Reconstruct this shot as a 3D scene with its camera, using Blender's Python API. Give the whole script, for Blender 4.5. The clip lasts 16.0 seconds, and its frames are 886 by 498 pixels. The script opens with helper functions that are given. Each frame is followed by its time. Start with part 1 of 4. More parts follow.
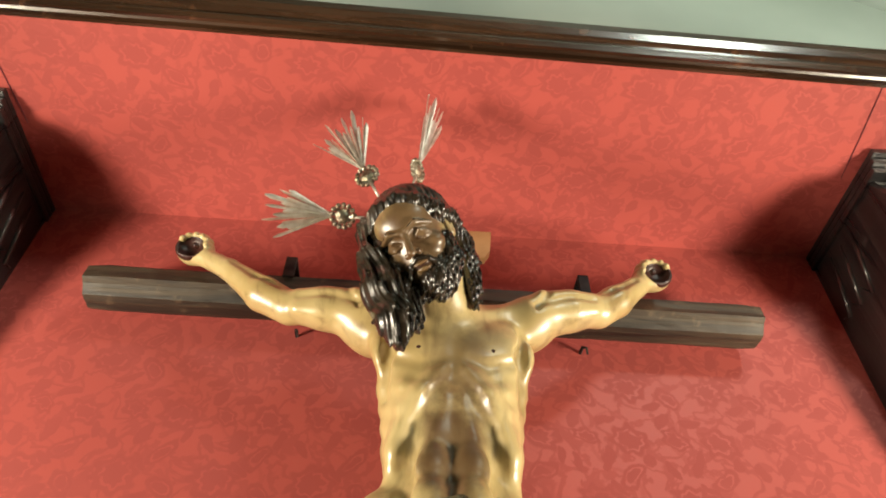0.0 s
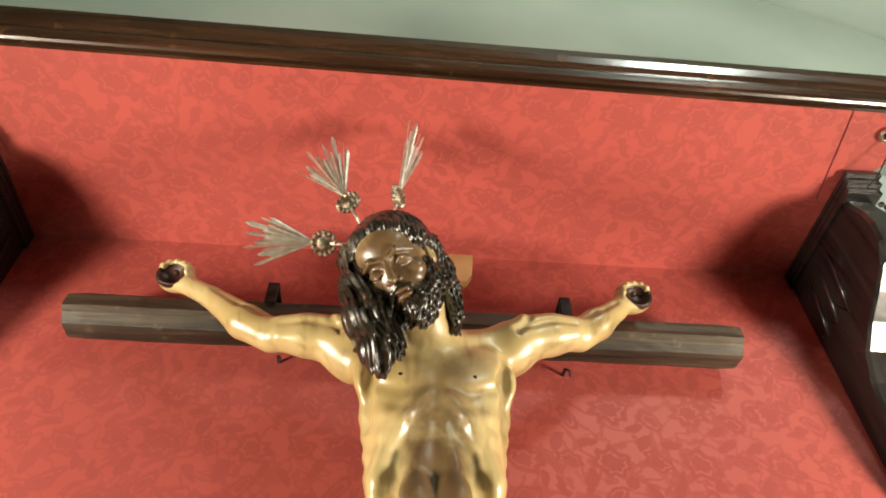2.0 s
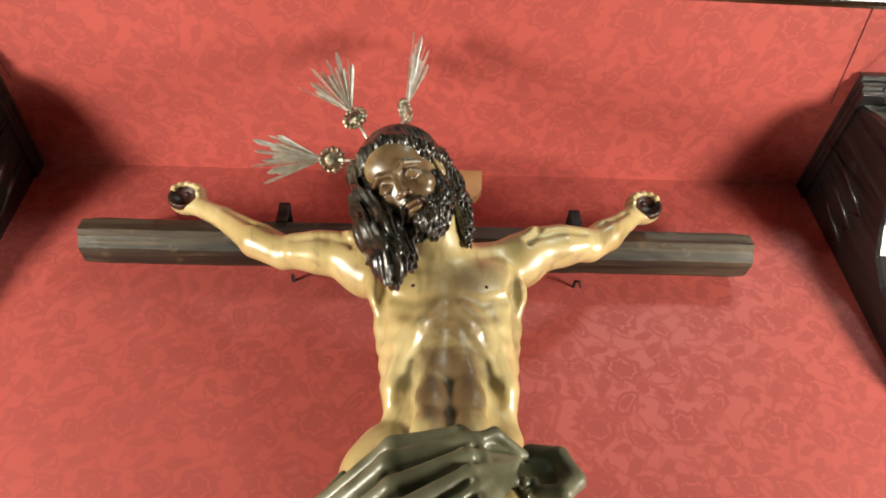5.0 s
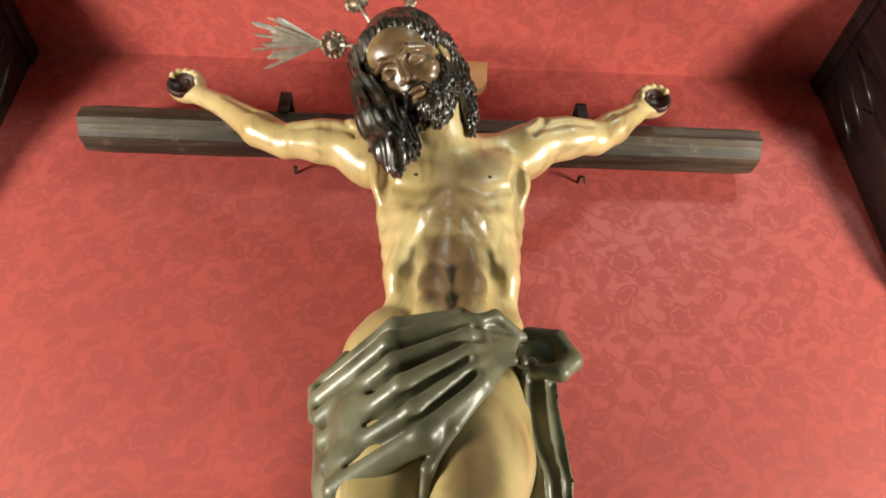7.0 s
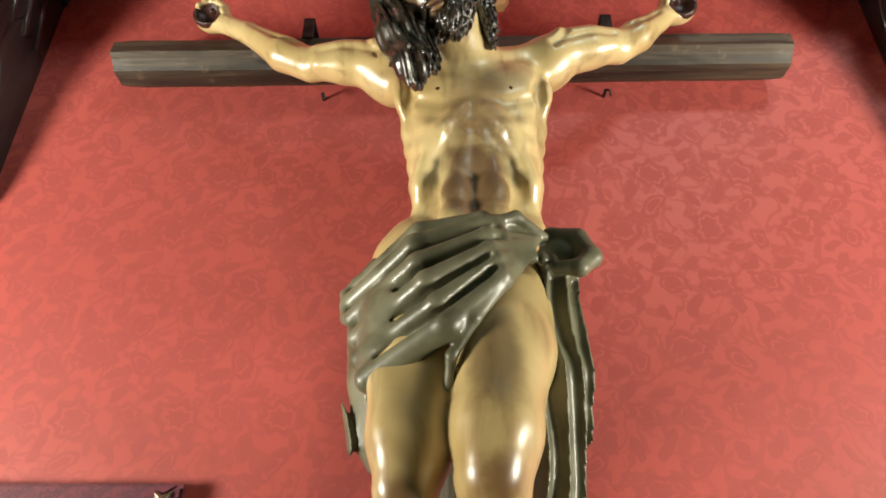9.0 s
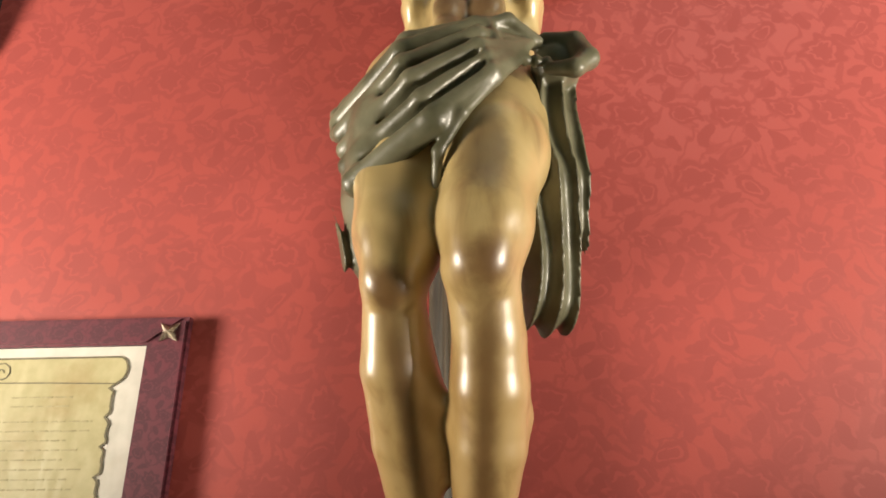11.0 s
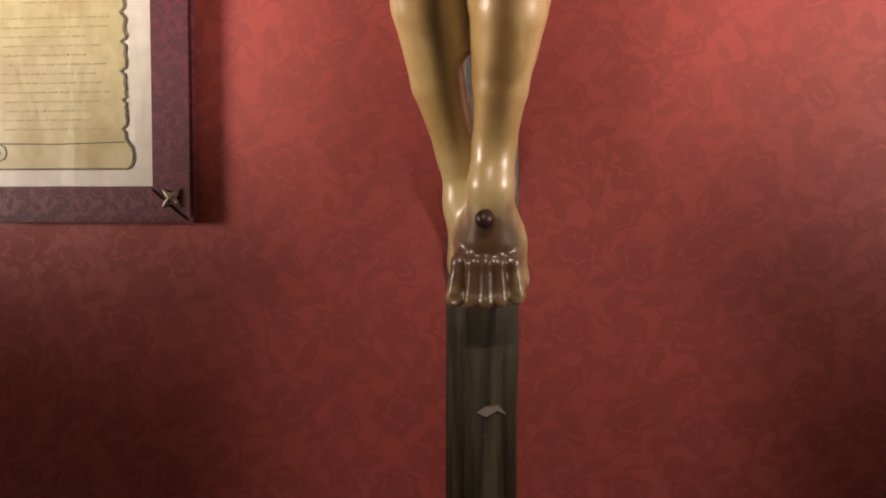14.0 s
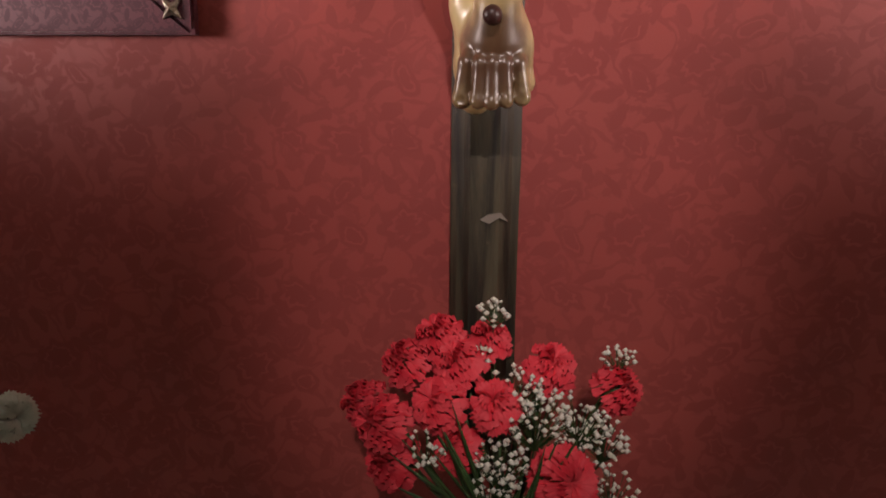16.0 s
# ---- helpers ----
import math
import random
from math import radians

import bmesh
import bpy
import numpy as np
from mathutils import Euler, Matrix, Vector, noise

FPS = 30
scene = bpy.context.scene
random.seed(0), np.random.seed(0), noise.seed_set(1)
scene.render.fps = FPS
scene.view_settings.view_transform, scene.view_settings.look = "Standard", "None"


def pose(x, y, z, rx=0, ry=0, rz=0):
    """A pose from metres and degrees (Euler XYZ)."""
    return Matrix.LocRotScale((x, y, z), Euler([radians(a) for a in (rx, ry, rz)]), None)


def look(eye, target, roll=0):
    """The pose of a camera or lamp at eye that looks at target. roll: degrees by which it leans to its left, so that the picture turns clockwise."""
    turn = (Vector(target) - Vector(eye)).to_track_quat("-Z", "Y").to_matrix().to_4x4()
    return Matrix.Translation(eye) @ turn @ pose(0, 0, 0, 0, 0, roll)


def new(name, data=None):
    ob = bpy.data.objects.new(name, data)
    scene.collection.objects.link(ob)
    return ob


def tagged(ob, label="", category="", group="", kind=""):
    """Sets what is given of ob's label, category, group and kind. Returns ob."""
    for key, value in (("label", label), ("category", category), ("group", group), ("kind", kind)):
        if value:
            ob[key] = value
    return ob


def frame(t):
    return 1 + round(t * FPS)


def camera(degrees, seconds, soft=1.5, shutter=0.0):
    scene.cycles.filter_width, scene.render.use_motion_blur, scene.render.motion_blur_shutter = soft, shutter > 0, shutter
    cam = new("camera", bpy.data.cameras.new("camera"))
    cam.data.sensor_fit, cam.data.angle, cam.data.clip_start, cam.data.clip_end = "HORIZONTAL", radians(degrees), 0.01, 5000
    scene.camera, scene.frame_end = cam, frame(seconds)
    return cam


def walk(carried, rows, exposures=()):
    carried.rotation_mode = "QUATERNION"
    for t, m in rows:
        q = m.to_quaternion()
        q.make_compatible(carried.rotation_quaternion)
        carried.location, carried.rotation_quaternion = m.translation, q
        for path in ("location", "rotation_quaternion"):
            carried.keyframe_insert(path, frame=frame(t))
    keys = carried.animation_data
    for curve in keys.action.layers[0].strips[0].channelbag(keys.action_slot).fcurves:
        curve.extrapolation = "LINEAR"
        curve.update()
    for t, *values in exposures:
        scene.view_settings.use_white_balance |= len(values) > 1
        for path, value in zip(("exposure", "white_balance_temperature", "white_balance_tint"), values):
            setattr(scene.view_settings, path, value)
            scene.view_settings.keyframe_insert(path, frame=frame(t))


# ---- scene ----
cam = camera(64.5, 16.0, 1.8)
PATH = [
    (0, (-0.035, -0.9, 1.661), (0.034, 0.482, 3.104), 1.6),
    (0.5, (-0.039, -0.903, 1.664), (0.025, 0.426, 3.157), 1.6),
    (1, (-0.034, -0.911, 1.67), (0.046, 0.372, 3.201), 1.3),
    (1.5, (-0.033, -0.91, 1.668), (0.083, 0.424, 3.153), 0.3),
    (2, (-0.03, -0.914, 1.668), (0.077, 0.435, 3.141), -0.2),
    (2.5, (-0.025, -0.911, 1.667), (0.095, 0.454, 3.123), -0.8),
    (3, (-0.023, -0.9, 1.659), (0.082, 0.502, 3.081), -0.0),
    (5.5, (-0.03, -0.904, 1.648), (0.055, 0.634, 2.923), -0.9),
    (6, (-0.029, -0.902, 1.641), (0.053, 0.692, 2.845), -0.5),
    (6.5, (-0.027, -0.897, 1.636), (0.06, 0.734, 2.789), -0.1),
    (7, (-0.027, -0.887, 1.634), (0.055, 0.767, 2.755), 0.1),
    (7.5, (-0.025, -0.895, 1.624), (0.059, 0.789, 2.7), -0.1),
    (8, (-0.024, -0.894, 1.619), (0.085, 0.791, 2.69), -0.3),
    (8.2, (-0.025, -0.894, 1.617), (0.056, 0.81, 2.66), -0.0),
    (10.3, (0.033, -0.843, 1.515), (-0.085, 0.918, 2.456), -0.1),
    (10.5, (0.032, -0.837, 1.51), (-0.091, 0.953, 2.394), 0.2),
    (11, (0.028, -0.816, 1.499), (-0.093, 1.021, 2.279), -0.2),
    (11.5, (0.029, -0.82, 1.484), (-0.096, 1.068, 2.132), 0.3),
    (12, (0.028, -0.818, 1.47), (-0.058, 1.108, 2.003), 0.2),
    (12.5, (0.032, -0.814, 1.459), (-0.158, 1.14, 1.844), 0.7),
    (13, (0.03, -0.823, 1.435), (-0.152, 1.154, 1.677), 0.6),
    (13.5, (0.029, -0.818, 1.414), (-0.15, 1.172, 1.498), 0.2),
    (14, (0.021, -0.803, 1.402), (-0.146, 1.188, 1.316), 0.1),
    (14.5, (0.019, -0.8, 1.383), (-0.152, 1.187, 1.23), 0.9),
    (15, (0.02, -0.823, 1.372), (-0.148, 1.159, 1.167), 0.4),
    (15.5, (0.016, -0.83, 1.355), (-0.144, 1.138, 1.034), 0.4),
    (16, (0.013, -0.83, 1.336), (-0.135, 1.116, 0.898), 0.4),
]
walk(cam, [(t, look(eye, target, roll)) for t, eye, target, roll in PATH],
     [(0, 0.0, 6500, 8), (3.2, 0.0, 6500, 8), (5.4, 0.0, 5850, 5), (8.2, 0.0, 5850, 5), (10.3, 0.0, 6000, 8), (12.5, -0.08, 6400, 21), (14.5, 0.0, 6200, 28), (16, 0.3, 5950, 32)])


def settle(x, y, z):
    """Where a point of the drawn figure comes to hang: it leans a little and is drawn out towards the head."""
    z1 = np.interp(z, (1.30, 1.41, 1.70, 1.93, 2.12, 2.20, 2.30, 2.45, 2.75), (1.290, 1.406, 1.714, 1.949, 2.151, 2.235, 2.340, 2.484, 2.790))
    w = np.clip((z - 1.70) / 0.18, 0, 1)
    low = -0.006 + 0.1 * (y + 0.15)
    return x + (1 - w) * low + w * (-0.033 + 0.06 * x), y * (1 + 0.02 * w), z1


# ---- light: two lamps at the sides of the canopy, one far lamp in the room ----
world = bpy.data.worlds.new("world")
world.use_nodes = True
world.node_tree.nodes["Background"].inputs[0].default_value = (0.5, 0.55, 0.5, 1)
world.node_tree.nodes["Background"].inputs[1].default_value = 0.05
scene.world = world
scene.view_settings.exposure = 0.0


def lamp(name, place, aim, watts, size, cone, soft, colour):
    data = bpy.data.lights.new(name, "SPOT")
    data.energy, data.shadow_soft_size, data.color = watts, size, colour
    data.spot_size, data.spot_blend = radians(cone), soft
    ob = new(name, data)
    ob.matrix_world = look(place, aim)
    return ob


WARM = (1.0, 0.86, 0.66)
lamp("spot_light_a", (-1.40, -0.67, 1.56), (-0.12, -0.06, 2.30), 172, 0.20, 85, 1.0, WARM)
lamp("spot_light_b", (1.46, -0.67, 1.56), (0.18, -0.06, 2.30), 186, 0.20, 84, 1.0, WARM)
lamp("altar_spot_light", (0.15, -2.30, 2.60), (0.02, 0.0, 1.13), 88, 0.04, 16.5, 1.0, WARM)
lamp("room_light", (1.2, -2.4, 3.4), (0.6, 0.0, 4.6), 165, 0.2, 120, 0.6, (0.93, 1.0, 0.88))


# ---- materials ----
class Mat:
    """A node material with short calls."""

    def __init__(self, name, rough=0.5, metal=0.0, coat=0.0):
        self.m = bpy.data.materials.new(name)
        self.m.use_nodes = True
        self.t = self.m.node_tree
        self.b = self.t.nodes["Principled BSDF"]
        self.b.inputs["Roughness"].default_value = rough
        self.b.inputs["Metallic"].default_value = metal
        self.b.inputs["Coat Weight"].default_value = coat
        self.b.inputs["Coat Roughness"].default_value = 0.15
        self.co = self.add("ShaderNodeTexCoord").outputs["Object"]

    def add(self, kind, **props):
        n = self.t.nodes.new(kind)
        for k, v in props.items():
            if k == "operation":
                n.operation = v
            elif k == "blend_type":
                n.blend_type = v
            elif k == "data_type":
                n.data_type = v
            elif k == "feature":
                n.feature = v
        return n

    def link(self, a, b):
        if isinstance(a, (int, float)):
            b.default_value = a
        elif isinstance(a, tuple):
            b.default_value = a if len(a) != 3 or b.type == "VECTOR" else (*a, 1)
        else:
            self.t.links.new(a, b)

    def math(self, op, a, b=0.0, c=0.0):
        n = self.add("ShaderNodeMath", operation=op)
        for s, v in zip(n.inputs, (a, b, c)):
            self.link(v, s)
        return n.outputs[0]

    def vec(self, op, a, b=(0.0, 0.0, 0.0)):
        n = self.add("ShaderNodeVectorMath", operation=op)
        self.link(a, n.inputs[0])
        self.link(b, n.inputs[1])
        return n.outputs["Value"] if op in ("DISTANCE", "LENGTH") else n.outputs[0]

    def noise(self, scale, detail=3.0, rough=0.5, co=None, warp=0.0):
        n = self.add("ShaderNodeTexNoise")
        self.link(co or self.co, n.inputs["Vector"])
        n.inputs["Scale"].default_value, n.inputs["Detail"].default_value = scale, detail
        n.inputs["Roughness"].default_value, n.inputs["Distortion"].default_value = rough, warp
        return n.outputs["Fac"]

    def stretch(self, x, y, z):
        return self.vec("MULTIPLY", self.co, (x, y, z))

    def step(self, v, lo, hi):
        n = self.add("ShaderNodeMapRange")
        n.interpolation_type = "SMOOTHSTEP"
        self.link(v, n.inputs[0])
        n.inputs[1].default_value, n.inputs[2].default_value = lo, hi
        return n.outputs[0]

    def mix(self, f, a, b):
        n = self.add("ShaderNodeMix", data_type="RGBA")
        self.link(f, n.inputs[0])
        self.link(a, n.inputs[6])
        self.link(b, n.inputs[7])
        return n.outputs[2]

    def colour(self, c):
        self.link(c, self.b.inputs["Base Color"])
        return self

    def rough(self, v):
        self.link(v, self.b.inputs["Roughness"])
        return self

    def bump(self, h, dist=0.002, strength=0.6):
        n = self.add("ShaderNodeBump")
        n.inputs["Strength"].default_value, n.inputs["Distance"].default_value = strength, dist
        self.link(h, n.inputs["Height"])
        self.link(n.outputs[0], self.b.inputs["Normal"])
        return self


def damask(name, across, along, light, dark, swap=False, gloss=0.5):
    """Mirrored floral damask: two coordinates folded into a repeat, then petals and vines from warped noise."""
    m = Mat(name, gloss)
    k = across / 0.10
    sep = m.add("ShaderNodeSeparateXYZ")
    m.link(m.co, sep.inputs[0])
    u, v = sep.outputs["X"], sep.outputs["Y" if swap else "Z"]
    row = m.math("FLOOR", m.math("DIVIDE", v, along))
    fu = m.math("WRAP", m.math("ADD", u, m.math("MULTIPLY", row, across * 0.6)), across * 1.2, 0.0)
    fv = m.math("WRAP", v, along, 0.0)
    comb = m.add("ShaderNodeCombineXYZ")
    m.link(fu, comb.inputs[0])
    m.link(fv, comb.inputs[1])
    p = comb.outputs[0]
    wob = m.add("ShaderNodeTexNoise")
    m.link(m.co, wob.inputs["Vector"])
    wob.inputs["Scale"].default_value, wob.inputs["Detail"].default_value = 30, 3
    p = m.vec("ADD", p, m.vec("MULTIPLY", m.vec("SUBTRACT", wob.outputs["Color"], (0.5, 0.5, 0.5)), (0.028 * k, 0.028 * k, 0.0)))
    split = m.add("ShaderNodeSeparateXYZ")
    m.link(p, split.inputs[0])
    px, py = split.outputs["X"], split.outputs["Y"]

    def motif(cx, cy, a, b, turn, petals, ring):
        """A turned oval with a scalloped rim and a pale ring inside it."""
        dx, dy = m.math("SUBTRACT", px, cx * k), m.math("SUBTRACT", py, cy * k)
        c, s = math.cos(turn), math.sin(turn)
        u1 = m.math("DIVIDE", m.math("ADD", m.math("MULTIPLY", dx, c), m.math("MULTIPLY", dy, s)), a * k)
        v1 = m.math("DIVIDE", m.math("SUBTRACT", m.math("MULTIPLY", dy, c), m.math("MULTIPLY", dx, s)), b * k)
        d = m.math("SQRT", m.math("ADD", m.math("MULTIPLY", u1, u1), m.math("MULTIPLY", v1, v1)))
        if petals:
            d = m.math("DIVIDE", d, m.math("ADD", 0.9, m.math("MULTIPLY", m.math("COSINE", m.math("MULTIPLY", m.math("ARCTAN2", v1, u1), float(petals))), 0.12)))
        mask = m.math("SUBTRACT", 1.0, m.step(d, 0.98, 1.22))
        if ring:
            mask = m.math("MULTIPLY", mask, m.step(m.math("ABSOLUTE", m.math("SUBTRACT", d, 0.62)), 0.05, 0.12))
        return mask

    shapes = [motif(*q) for q in (
        (0.034, 0.040, 0.030, 0.024, 0.2, 8, 1), (0.088, 0.128, 0.027, 0.022, -0.3, 7, 1), (0.084, 0.074, 0.021, 0.011, 0.7, 0, 1), (0.094, 0.024, 0.019, 0.011, -0.9, 0, 1),
        (0.030, 0.132, 0.021, 0.013, -0.6, 6, 1), (0.054, 0.098, 0.017, 0.007, 1.2, 0, 0), (0.016, 0.088, 0.014, 0.006, 2.1, 0, 0), (0.056, 0.157, 0.015, 0.006, 0.3, 0, 0),
        (0.016, 0.160, 0.014, 0.007, 0.9, 0, 0), (0.066, 0.012, 0.015, 0.006, 0.4, 0, 0), (0.108, 0.098, 0.012, 0.006, 1.6, 0, 0), (0.062, 0.058, 0.013, 0.005, 2.4, 0, 0))]
    vine = m.math("ABSOLUTE", m.math("SUBTRACT", px, m.math("ADD", 0.06 * k, m.math("MULTIPLY", m.math("SINE", m.math("MULTIPLY", py, 37.0 / k)), 0.034 * k))))
    total = m.math("MULTIPLY", m.math("SUBTRACT", 1.0, m.step(vine, 0.001 * k, 0.006 * k)), 0.45)
    tendril = m.noise(26 / k, 3, 0.5, None, 0.6)
    total = m.math("MAXIMUM", total, m.math("MULTIPLY", m.math("SUBTRACT", 1.0, m.step(m.math("ABSOLUTE", m.math("SUBTRACT", tendril, 0.5)), 0.02, 0.055)), 0.75))
    for q in shapes:
        total = m.math("MAXIMUM", total, q)
    pat = m.math("SUBTRACT", 1.0, m.math("MULTIPLY", total, m.math("ADD", 0.5, m.noise(9, 2))))
    weave = m.noise(420, 2)
    worn = m.noise(3.0, 4)
    tone = m.mix(pat, dark, light)
    tone = m.mix(m.math("MULTIPLY", m.step(worn, 0.35, 0.75), 0.22), tone, tuple(c * 0.78 for c in dark))
    m.colour(m.mix(m.math("MULTIPLY", weave, 0.25), tone, tuple(c * 0.8 for c in dark)))
    m.rough(m.math("SUBTRACT", gloss + 0.12, m.math("MULTIPLY", pat, 0.16)))
    m.b.inputs["Sheen Weight"].default_value = 0.10
    return m.bump(m.math("ADD", weave, m.math("MULTIPLY", pat, 0.25)), 0.0003, 0.35).m


RED = damask("red_damask", 0.11, 0.189, (0.46, 0.086, 0.070), (0.360, 0.060, 0.051))
RED_TOP = damask("red_damask_canopy", 0.11, 0.189, (0.46, 0.086, 0.070), (0.360, 0.060, 0.051), True)
PURPLE = damask("purple_damask", 0.04, 0.069, (0.16, 0.028, 0.045), (0.085, 0.012, 0.025))


def plain(name, a, b, scale, rough, metal=0.0, coat=0.0, bump=0.001, detail=5.0):
    m = Mat(name, rough, metal, coat)
    n = m.noise(scale, detail)
    m.colour(m.mix(m.step(n, 0.3, 0.7), a, b))
    fine = m.noise(scale * 9, 3)
    m.rough(m.math("ADD", rough - 0.08, m.math("MULTIPLY", n, 0.16)))
    return m.bump(m.math("ADD", n, m.math("MULTIPLY", fine, 0.5)), bump).m


def timber(name, dark, light, axis, rough=0.5, coat=0.0, bump=0.004):
    """Wood with grain along one axis: 0 x, 1 y, 2 z."""
    m = Mat(name, rough, 0.0, coat)
    k = [42.0, 42.0, 42.0]
    k[axis] = 3.0
    g = m.noise(1.0, 8, 0.65, m.stretch(*k), 0.6)
    spots = m.noise(26, 4, 0.6)
    c = m.mix(m.step(g, 0.35, 0.68), dark, light)
    c = m.mix(m.math("MULTIPLY", m.step(spots, 0.6, 0.72), 0.6), c, tuple(x * 2.0 for x in light))
    m.colour(c)
    m.rough(m.math("ADD", rough - 0.1, m.math("MULTIPLY", g, 0.25)))
    return m.bump(m.math("ADD", g, m.math("MULTIPLY", spots, 0.3)), bump, 0.8).m


BEAM_WOOD = timber("dark_rustic_wood_beam", (0.012, 0.009, 0.006), (0.075, 0.055, 0.033), 0, 0.5)
POST_WOOD = timber("dark_rustic_wood_post", (0.008, 0.006, 0.004), (0.095, 0.078, 0.044), 2, 0.5)
CORNICE_WOOD = timber("varnished_brown_wood", (0.022, 0.010, 0.005), (0.062, 0.029, 0.014), 0, 0.24, 0.7, 0.0006)
BLACK_WOOD = timber("black_lacquered_wood", (0.006, 0.006, 0.007), (0.02, 0.018, 0.018), 2, 0.28, 0.5, 0.0015)
PLASTER = plain("grey_green_plaster", (0.50, 0.55, 0.47), (0.58, 0.62, 0.54), 2.0, 0.8, bump=0.0008)
WHITE_PLASTER = plain("pale_plaster", (0.62, 0.65, 0.58), (0.70, 0.72, 0.66), 2.0, 0.75, bump=0.0008)
STONE_FLOOR = plain("stone_floor", (0.22, 0.19, 0.16), (0.32, 0.28, 0.23), 6.0, 0.45)
IRON = plain("dark_iron", (0.012, 0.012, 0.013), (0.05, 0.045, 0.04), 60.0, 0.5, 0.7)
SILVER = plain("worn_silver", (0.82, 0.79, 0.72), (0.62, 0.56, 0.48), 90.0, 0.48, 1.0, 0.0, 0.0006)
TARNISH = plain("tarnished_silver", (0.62, 0.56, 0.45), (0.22, 0.18, 0.12), 160.0, 0.3, 1.0, 0.0, 0.002)
TAN = plain("tan_wood", (0.30, 0.16, 0.065), (0.38, 0.21, 0.09), 30.0, 0.45)
LINEN = plain("white_altar_cloth", (0.7, 0.69, 0.65), (0.78, 0.77, 0.73), 40.0, 0.8)
GLASS_VASE = plain("white_glazed_vase", (0.7, 0.7, 0.66), (0.75, 0.74, 0.7), 20.0, 0.2)


def skin_material():
    m = Mat("varnished_painted_wood_flesh", 0.38, 0.0, 0.9)
    m.b.inputs["Coat Roughness"].default_value = 0.33
    big, mid, fine = m.noise(7, 4, 0.55, None, 0.4), m.noise(28, 5, 0.6), m.noise(150, 3)
    streak = m.noise(1.0, 5, 0.55, m.stretch(34, 34, 7), 0.5)
    c = m.mix(m.step(big, 0.3, 0.7), (0.62, 0.49, 0.235), (0.43, 0.31, 0.122))
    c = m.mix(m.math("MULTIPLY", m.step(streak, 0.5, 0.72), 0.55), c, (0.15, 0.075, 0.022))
    c = m.mix(m.math("MULTIPLY", m.step(mid, 0.55, 0.75), 0.35), c, (0.58, 0.44, 0.22))
    # brown-red glazes with uneven edges: bruised knees, feet and brow, a thigh, and the torso
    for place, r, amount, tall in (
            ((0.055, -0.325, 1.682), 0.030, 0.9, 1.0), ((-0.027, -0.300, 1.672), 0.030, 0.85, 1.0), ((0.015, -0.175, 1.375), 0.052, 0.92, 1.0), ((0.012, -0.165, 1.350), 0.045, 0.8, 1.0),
            # torso: the shaded middle between the side-lit flanks, put into the colour
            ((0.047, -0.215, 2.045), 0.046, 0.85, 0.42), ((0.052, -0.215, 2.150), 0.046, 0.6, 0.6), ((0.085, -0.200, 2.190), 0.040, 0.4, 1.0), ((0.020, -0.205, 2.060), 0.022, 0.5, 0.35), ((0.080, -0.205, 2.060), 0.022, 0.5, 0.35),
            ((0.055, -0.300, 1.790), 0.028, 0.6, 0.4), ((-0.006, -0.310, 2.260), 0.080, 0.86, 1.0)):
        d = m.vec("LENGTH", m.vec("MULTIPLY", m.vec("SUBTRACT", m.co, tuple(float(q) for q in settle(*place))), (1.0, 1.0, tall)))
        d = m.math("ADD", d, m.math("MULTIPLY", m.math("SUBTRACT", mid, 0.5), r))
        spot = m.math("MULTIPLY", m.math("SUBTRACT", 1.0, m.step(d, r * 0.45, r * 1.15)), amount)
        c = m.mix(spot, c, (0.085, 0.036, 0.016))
    # ochre legs; brown down each shin paints in the shade between the side lamps
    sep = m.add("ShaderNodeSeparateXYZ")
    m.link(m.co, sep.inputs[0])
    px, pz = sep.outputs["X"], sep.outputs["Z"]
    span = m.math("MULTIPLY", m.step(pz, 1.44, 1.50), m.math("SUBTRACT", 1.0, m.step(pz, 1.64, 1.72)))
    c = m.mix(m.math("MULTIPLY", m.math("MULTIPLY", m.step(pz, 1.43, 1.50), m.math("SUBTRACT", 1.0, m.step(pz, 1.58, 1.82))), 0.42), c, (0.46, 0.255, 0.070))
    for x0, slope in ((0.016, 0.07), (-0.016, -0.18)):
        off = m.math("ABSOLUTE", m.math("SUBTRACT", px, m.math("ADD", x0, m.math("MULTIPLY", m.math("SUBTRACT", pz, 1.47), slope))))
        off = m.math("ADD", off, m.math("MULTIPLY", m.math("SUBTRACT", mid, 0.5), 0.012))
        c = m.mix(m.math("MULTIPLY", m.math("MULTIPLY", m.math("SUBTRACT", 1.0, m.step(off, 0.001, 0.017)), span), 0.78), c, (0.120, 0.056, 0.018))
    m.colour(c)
    m.rough(m.math("ADD", 0.24, m.math("MULTIPLY", mid, 0.22)))
    return m.bump(m.math("ADD", mid, m.math("MULTIPLY", fine, 0.3)), 0.0005, 0.4).m


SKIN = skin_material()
HAIR = plain("glossy_black_brown_hair", (0.008, 0.006, 0.004), (0.03, 0.02, 0.012), 60.0, 0.22, 0.0, 0.6, 0.0015)
CLOTH = plain("olive_painted_loincloth", (0.072, 0.070, 0.038), (0.165, 0.158, 0.098), 22.0, 0.42, 0.0, 0.12, 0.0009)
DARK = plain("dried_dark_red_paint", (0.02, 0.006, 0.005), (0.05, 0.015, 0.01), 60.0, 0.4)


# ---- mesh helpers ----
def smooth(me, on=True):
    me.polygons.foreach_set("use_smooth", [on] * len(me.polygons))


def part(name, bm, material, parent=None, label="", shade=False):
    me = bpy.data.meshes.new(name)
    bm.normal_update()
    bm.to_mesh(me)
    bm.free()
    me.materials.append(material)
    smooth(me, shade)
    ob = new(name, me)
    if parent:
        ob.parent = parent
    if label:
        ob["label"] = label
    return ob


